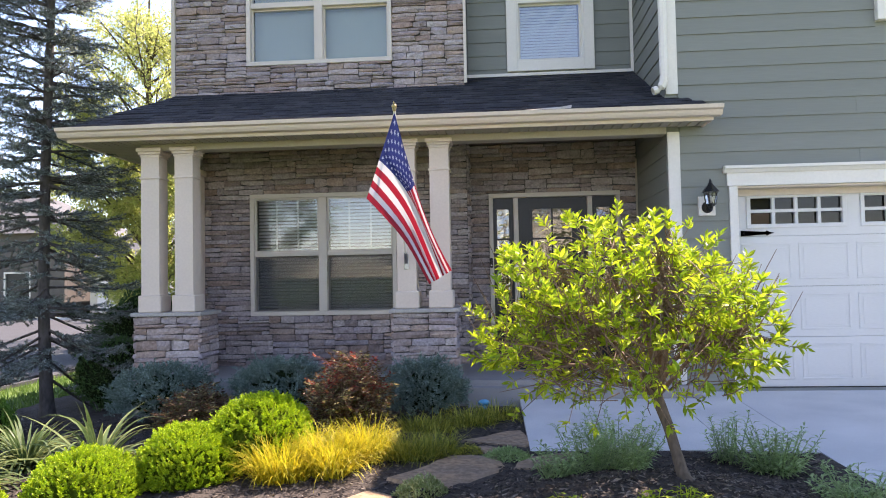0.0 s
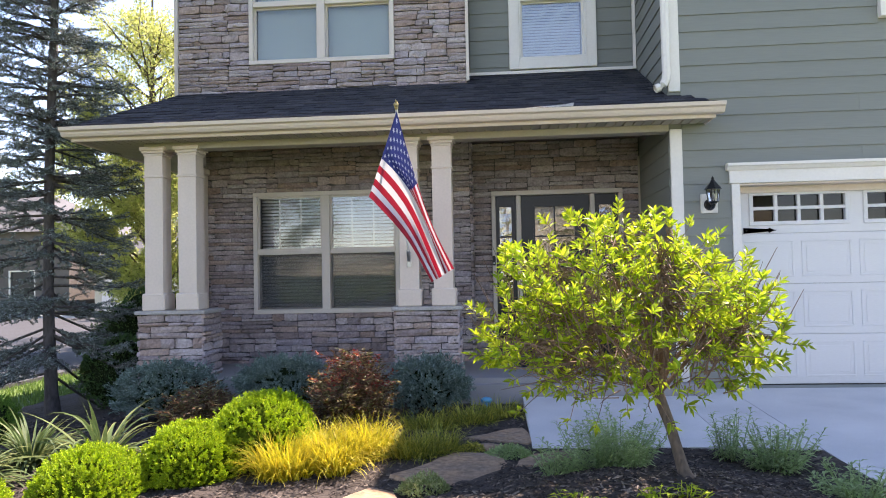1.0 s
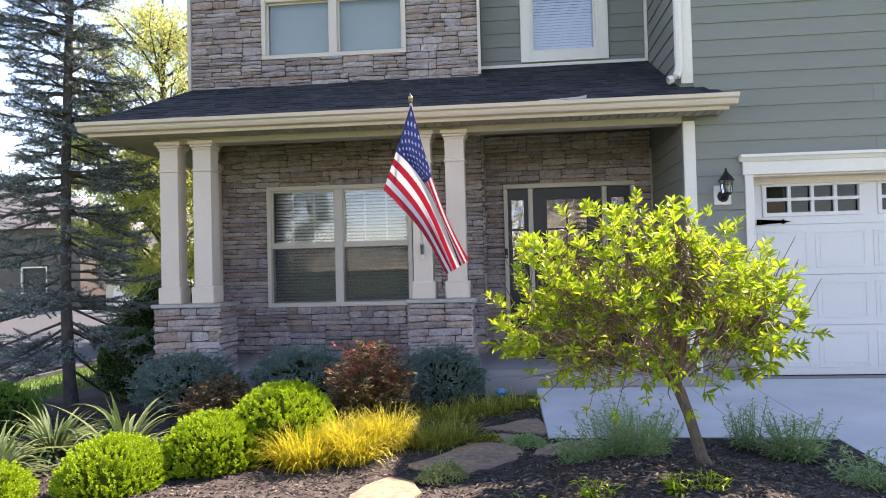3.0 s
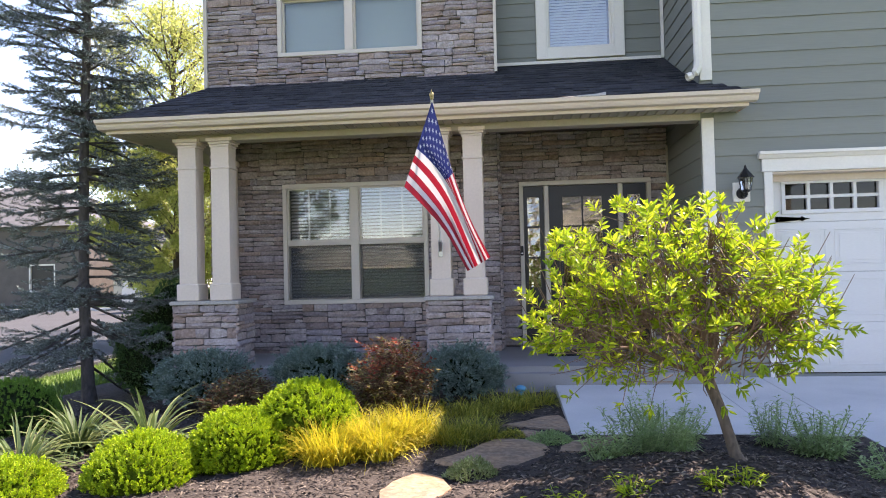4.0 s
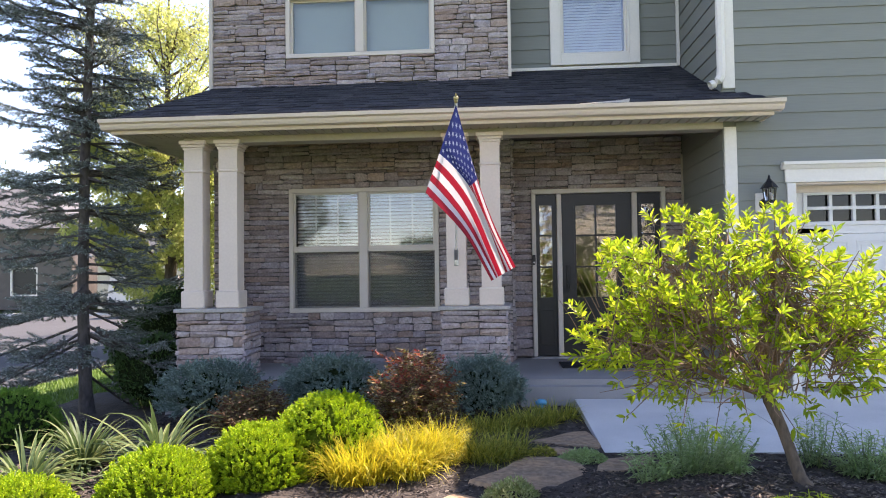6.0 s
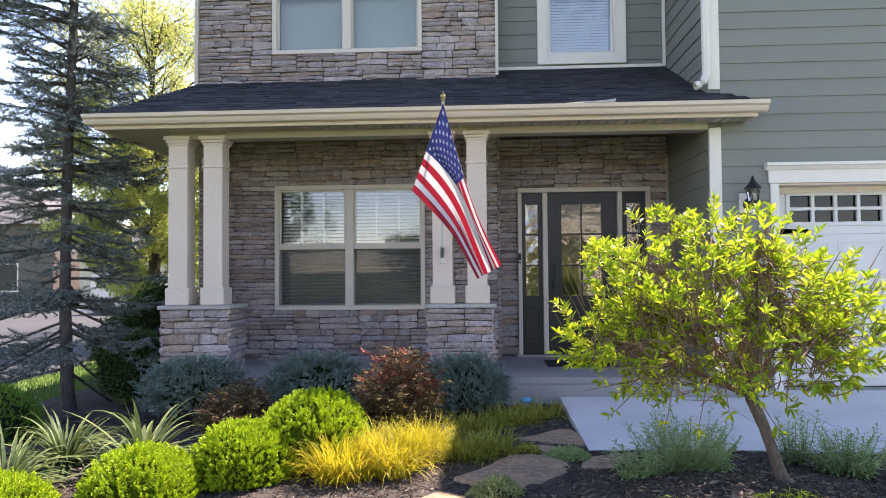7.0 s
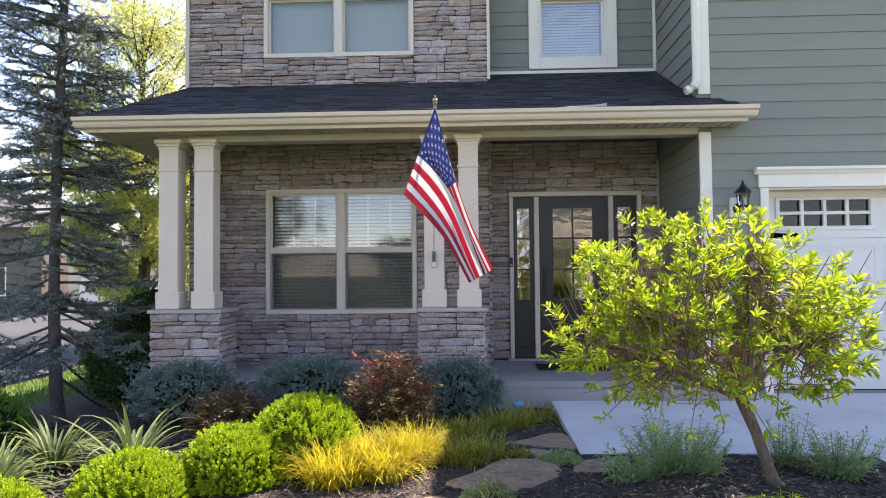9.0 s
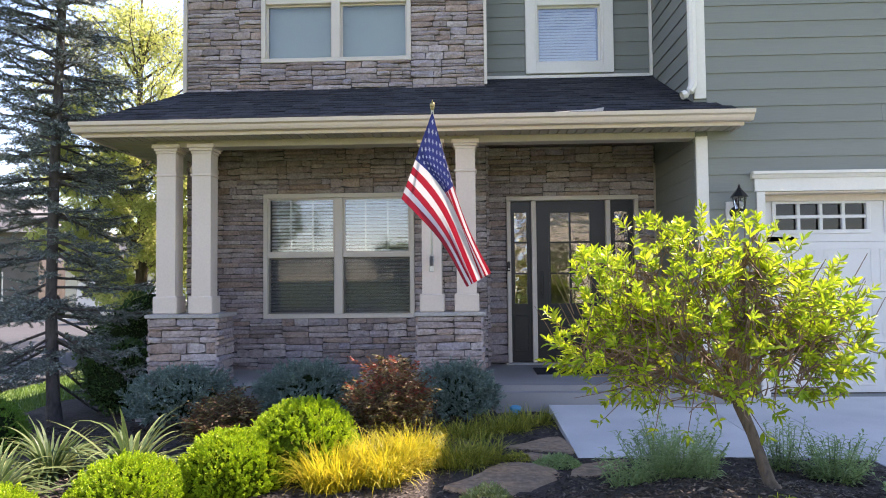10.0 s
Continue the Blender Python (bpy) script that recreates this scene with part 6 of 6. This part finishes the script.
def lay_stones(x0, x1, z0, z1, holes, seed, tall=1.12):
    """Broken courses: bands that are split into single, double and triple stacks."""
    r = random.Random(seed)
    cuts = sorted({z0, z1, *(z for h in holes for z in h[2:] if z0 < z < z1)})
    out = []
    for ca, cb in zip(cuts, cuts[1:]):
        bands, n = [], max(1, round((cb - ca) / (0.215 * (0.5 + 0.5 * tall))))
        ws = [r.uniform(0.7, 1.3) for _ in range(n)]
        z = ca
        for w in ws:
            bands.append((z, z + (cb - ca) * w / sum(ws)))
            z = bands[-1][1]
        for a, b in bands:
            spans, x = [], x0
            for h in sorted(holes):
                if h[2] <= a + 1e-6 and h[3] >= b - 1e-6:
                    spans.append((x, h[0]))
                    x = h[1]
            spans.append((x, x1))
            for sa, sb in spans:
                x = sa
                while sb - x > 0.02:
                    w = r.uniform(0.28, 0.85)
                    if sb - x - w < 0.2:
                        w = sb - x
                    rows = max(1, round((b - a) / (tall * r.choice((0.048, 0.055, 0.066, 0.085)))))
                    ws = [r.uniform(0.6, 1.5) for _ in range(rows)]
                    zz = a
                    for k in range(rows):
                        zt = zz + (b - a) * ws[k] / sum(ws)
                        xx, end = x, x + w
                        while end - xx > 0.01:
                            l = r.uniform(0.14, 0.52) if zt - zz < 0.075 * tall else r.uniform(0.15, 0.32)
                            if end - xx - l < 0.09:
                                l = end - xx
                            out.append((xx, xx + l, zz, zt))
                            xx += l
                        zz = zt
                    x += w
    return out


def veneer(wall, rows, place, seed, depth=0.045, limit=300):
    """Stones on a face; place turns (across, up) into a pose. The first are single parts, the rest one mesh."""
    r = random.Random(seed)
    rest_v, rest_f = [], []
    for i, (a, b, c, d) in enumerate(rows):
        gap = 0.0018
        size = (b - a - 2 * gap, depth * r.uniform(0.6, 1.45), d - c - 2 * gap)
        m = place((a + b) / 2, (c + d) / 2) @ pose(0, 0, 0, 0, r.uniform(-1.2, 1.2), 0) @ Matrix.Diagonal((*size, 1))
        k = r.randrange(len(STONE_MESHES))
        if i < limit:
            o = new("stone", STONE_MESHES[k])
            o.parent = wall
            o.matrix_parent_inverse = Matrix.Translation(wall.location).inverted()
            o.matrix_basis = m
        else:
            sv, sf = STONE_SHAPES[k]
            n = len(rest_v)
            rest_v.extend(tuple(m @ Vector(q)) for q in sv)
            rest_f.extend(tuple(n + q for q in fc) for fc in sf)
    if rest_v:
        tagged(mesh_part("stones", rest_v, rest_f, M_STONE_STUFF, wall), kind="stuff")


def facing(y):
    return lambda x, z: Matrix.Translation((x, y, z))


def near_first(rows, cx, cz):
    return sorted(rows, key=lambda q: math.hypot((q[0] + q[1]) / 2 - cx, ((q[2] + q[3]) / 2 - cz)))


veneer(wall_bay, near_first(lay_stones(X_L, X_A, 0.10, 3.0, [WIN1], 1), -2, 1.2), facing(Y_A), 1)
veneer(wall_upper, near_first(lay_stones(X_L, X_A, 3.62, 5.4, [WIN2], 2, 1.0), -2, 4.2), facing(Y_A), 2)
veneer(wall_entry, near_first(lay_stones(X_A + 0.02, X_B - 0.01, 0.13, 3.0, [DOOR], 3), 0.6, 1.8), facing(Y_B), 3)
side_turn = pose(0, 0, 0, 0, 0, 90)
ret = bpy.data.objects["wall_return"]
veneer(ret, lay_stones(Y_A, Y_B - 0.05, 0.13, 3.0, [], 4), lambda y, z: Matrix.Translation((X_A, y, z)) @ side_turn, 4, 0.04)
for ped, a, b, seed in ((ped_a, -3.895, -3.165, 5), (ped_b, -0.935, -0.255, 6)):
    veneer(ped, lay_stones(a - 0.02, b + 0.02, -0.14, 0.848, [], seed), facing(8.035), seed, 0.04)
    veneer(ped, lay_stones(8.0, 8.52, -0.14, 0.848, [], seed + 10), lambda y, z, b=b: Matrix.Translation((b, y, z)) @ side_turn, seed + 10, 0.035)
    veneer(ped, lay_stones(-8.52, -8.0, -0.14, 0.848, [], seed + 20), lambda y, z, a=a: Matrix.Translation((a, -y, z)) @ pose(0, 0, 0, 0, 0, -90), seed + 20, 0.035)


# ---- lap siding boards ----
def board_mesh():
    """A unit lap board: bottom edge proud, top tucked in."""
    v = [(-0.5, -1.0, 0.0), (0.5, -1.0, 0.0), (0.5, -0.35, 1.0), (-0.5, -0.35, 1.0), (-0.5, 0.0, 0.0), (0.5, 0.0, 0.0), (0.5, 0.0, 1.0), (-0.5, 0.0, 1.0)]
    me = bpy.data.meshes.new("board")
    me.from_pydata(v, [], [(0, 1, 2, 3), (4, 5, 1, 0), (0, 3, 7, 4), (1, 5, 6, 2), (3, 2, 6, 7)])
    me.materials.append(M_SIDING)
    return me


BOARD = board_mesh()


def clad(wall, x0, x1, z0, z1, holes, place, seed, first, exposure=0.1865, joints=3.66):
    r = random.Random(seed)
    z = first
    while z < z1:
        a, b = max(z, z0), min(z + exposure, z1)
        spans, x = [], x0
        for h in sorted(holes):
            if h[2] < b - 0.02 and h[3] > a + 0.02:
                spans.append((x, h[0]))
                x = h[1]
        spans.append((x, x1))
        for sa, sb in spans:
            while sb - sa > 0.02:
                w = min(sb - sa, r.uniform(0.5, 1.0) * joints)
                if sb - sa - w < 0.3:
                    w = sb - sa
                o = new("board", BOARD)
                o.parent = wall
                o.matrix_parent_inverse = Matrix.Translation(wall.location).inverted()
                o.matrix_basis = place(sa + w / 2, a) @ Matrix.Diagonal((w - 0.002, 0.021, b - a + 0.004, 1))
                sa += w
        z += exposure


clad(wall_garage, 2.236, 8.6, -0.05, TOP, [(GARAGE[0] - 0.09, GARAGE[1] + 0.09, -1, GARAGE[3] + 0.14), (4.33, 5.65, 3.9, 5.35)], facing(Y_G + 0.012), 1, 4.03 - 0.1865 * 22)
clad(wall_recess, X_A + 0.03, X_B - 0.05, roof_z(Y_B) + 0.045, TOP, [(0.41, 1.57, 4.02, 5.65)], facing(Y_B - 0.012), 2, 4.03 - 0.1865)
flip = pose(0, 0, 0, 0, 0, -90)
clad(wall_side, -(Y_B - 0.06), -(Y_G + 0.02), FLOOR, TOP, [], lambda a, z: Matrix.Translation((X_B + 0.012, -a, z)) @ flip, 3, 4.03 - 0.1865 * 22)


# ---- roof shingles ----
def shingle_mesh():
    v = [(-0.5, 0, 0.012), (0.5, 0, 0.012), (0.5, 1, 0.004), (-0.5, 1, 0.004), (-0.5, 0, 0), (0.5, 0, 0)]
    me = bpy.data.meshes.new("shingle")
    me.from_pydata(v, [], [(0, 1, 2, 3), (4, 5, 1, 0), (4, 0, 3), (5, 2, 1)])
    me.materials.append(M_SHINGLE)
    return me


SHINGLE = shingle_mesh()


def lay_shingles():
    r = random.Random(9)
    course, n = 0.143, 0
    slope = math.atan(SLOPE)
    y = EAVE_Y - 0.03
    rest_v, rest_f = [], []
    while y < Y_B:
        t = min(1.0, max(0.0, (y - EAVE_Y) / (Y_A - EAVE_Y)))
        xa = -4.56 + 0.56 * t
        xb = 2.54 - 0.32 * min(1, max(0, y - EAVE_Y) / 0.38) if y < Y_G else X_B - 0.01
        if y > Y_A - 0.1:
            xa = X_A + 0.01
        x = xa
        while xb - x > 0.03:
            w = min(r.choice((0.12, 0.17, 0.24, 0.30)) * r.uniform(0.85, 1.15), xb - x)
            if xb - x - w < 0.06:
                w = xb - x
            lift = r.choice((0.0, 0.0, 0.003, 0.006))
            m = Matrix.Translation((x + w / 2, y, roof_z(y) + 0.006 + lift)) @ Matrix.Rotation(slope, 4, "X") @ Matrix.Diagonal((w - 0.003, course * 1.12, 1, 1))
            if n < 300:
                o = new("shingle", SHINGLE)
                o.parent = porch
                o.matrix_basis = m
            else:
                b = len(rest_v)
                rest_v.extend(tuple(m @ q.co) for q in SHINGLE.vertices)
                rest_f.extend(tuple(b + q for q in p.vertices) for p in SHINGLE.polygons)
            n += 1
            x += w
        y += course * math.cos(slope)
    tagged(mesh_part("shingles", rest_v, rest_f, M_SHINGLE_STUFF, porch), kind="stuff")


lay_shingles()
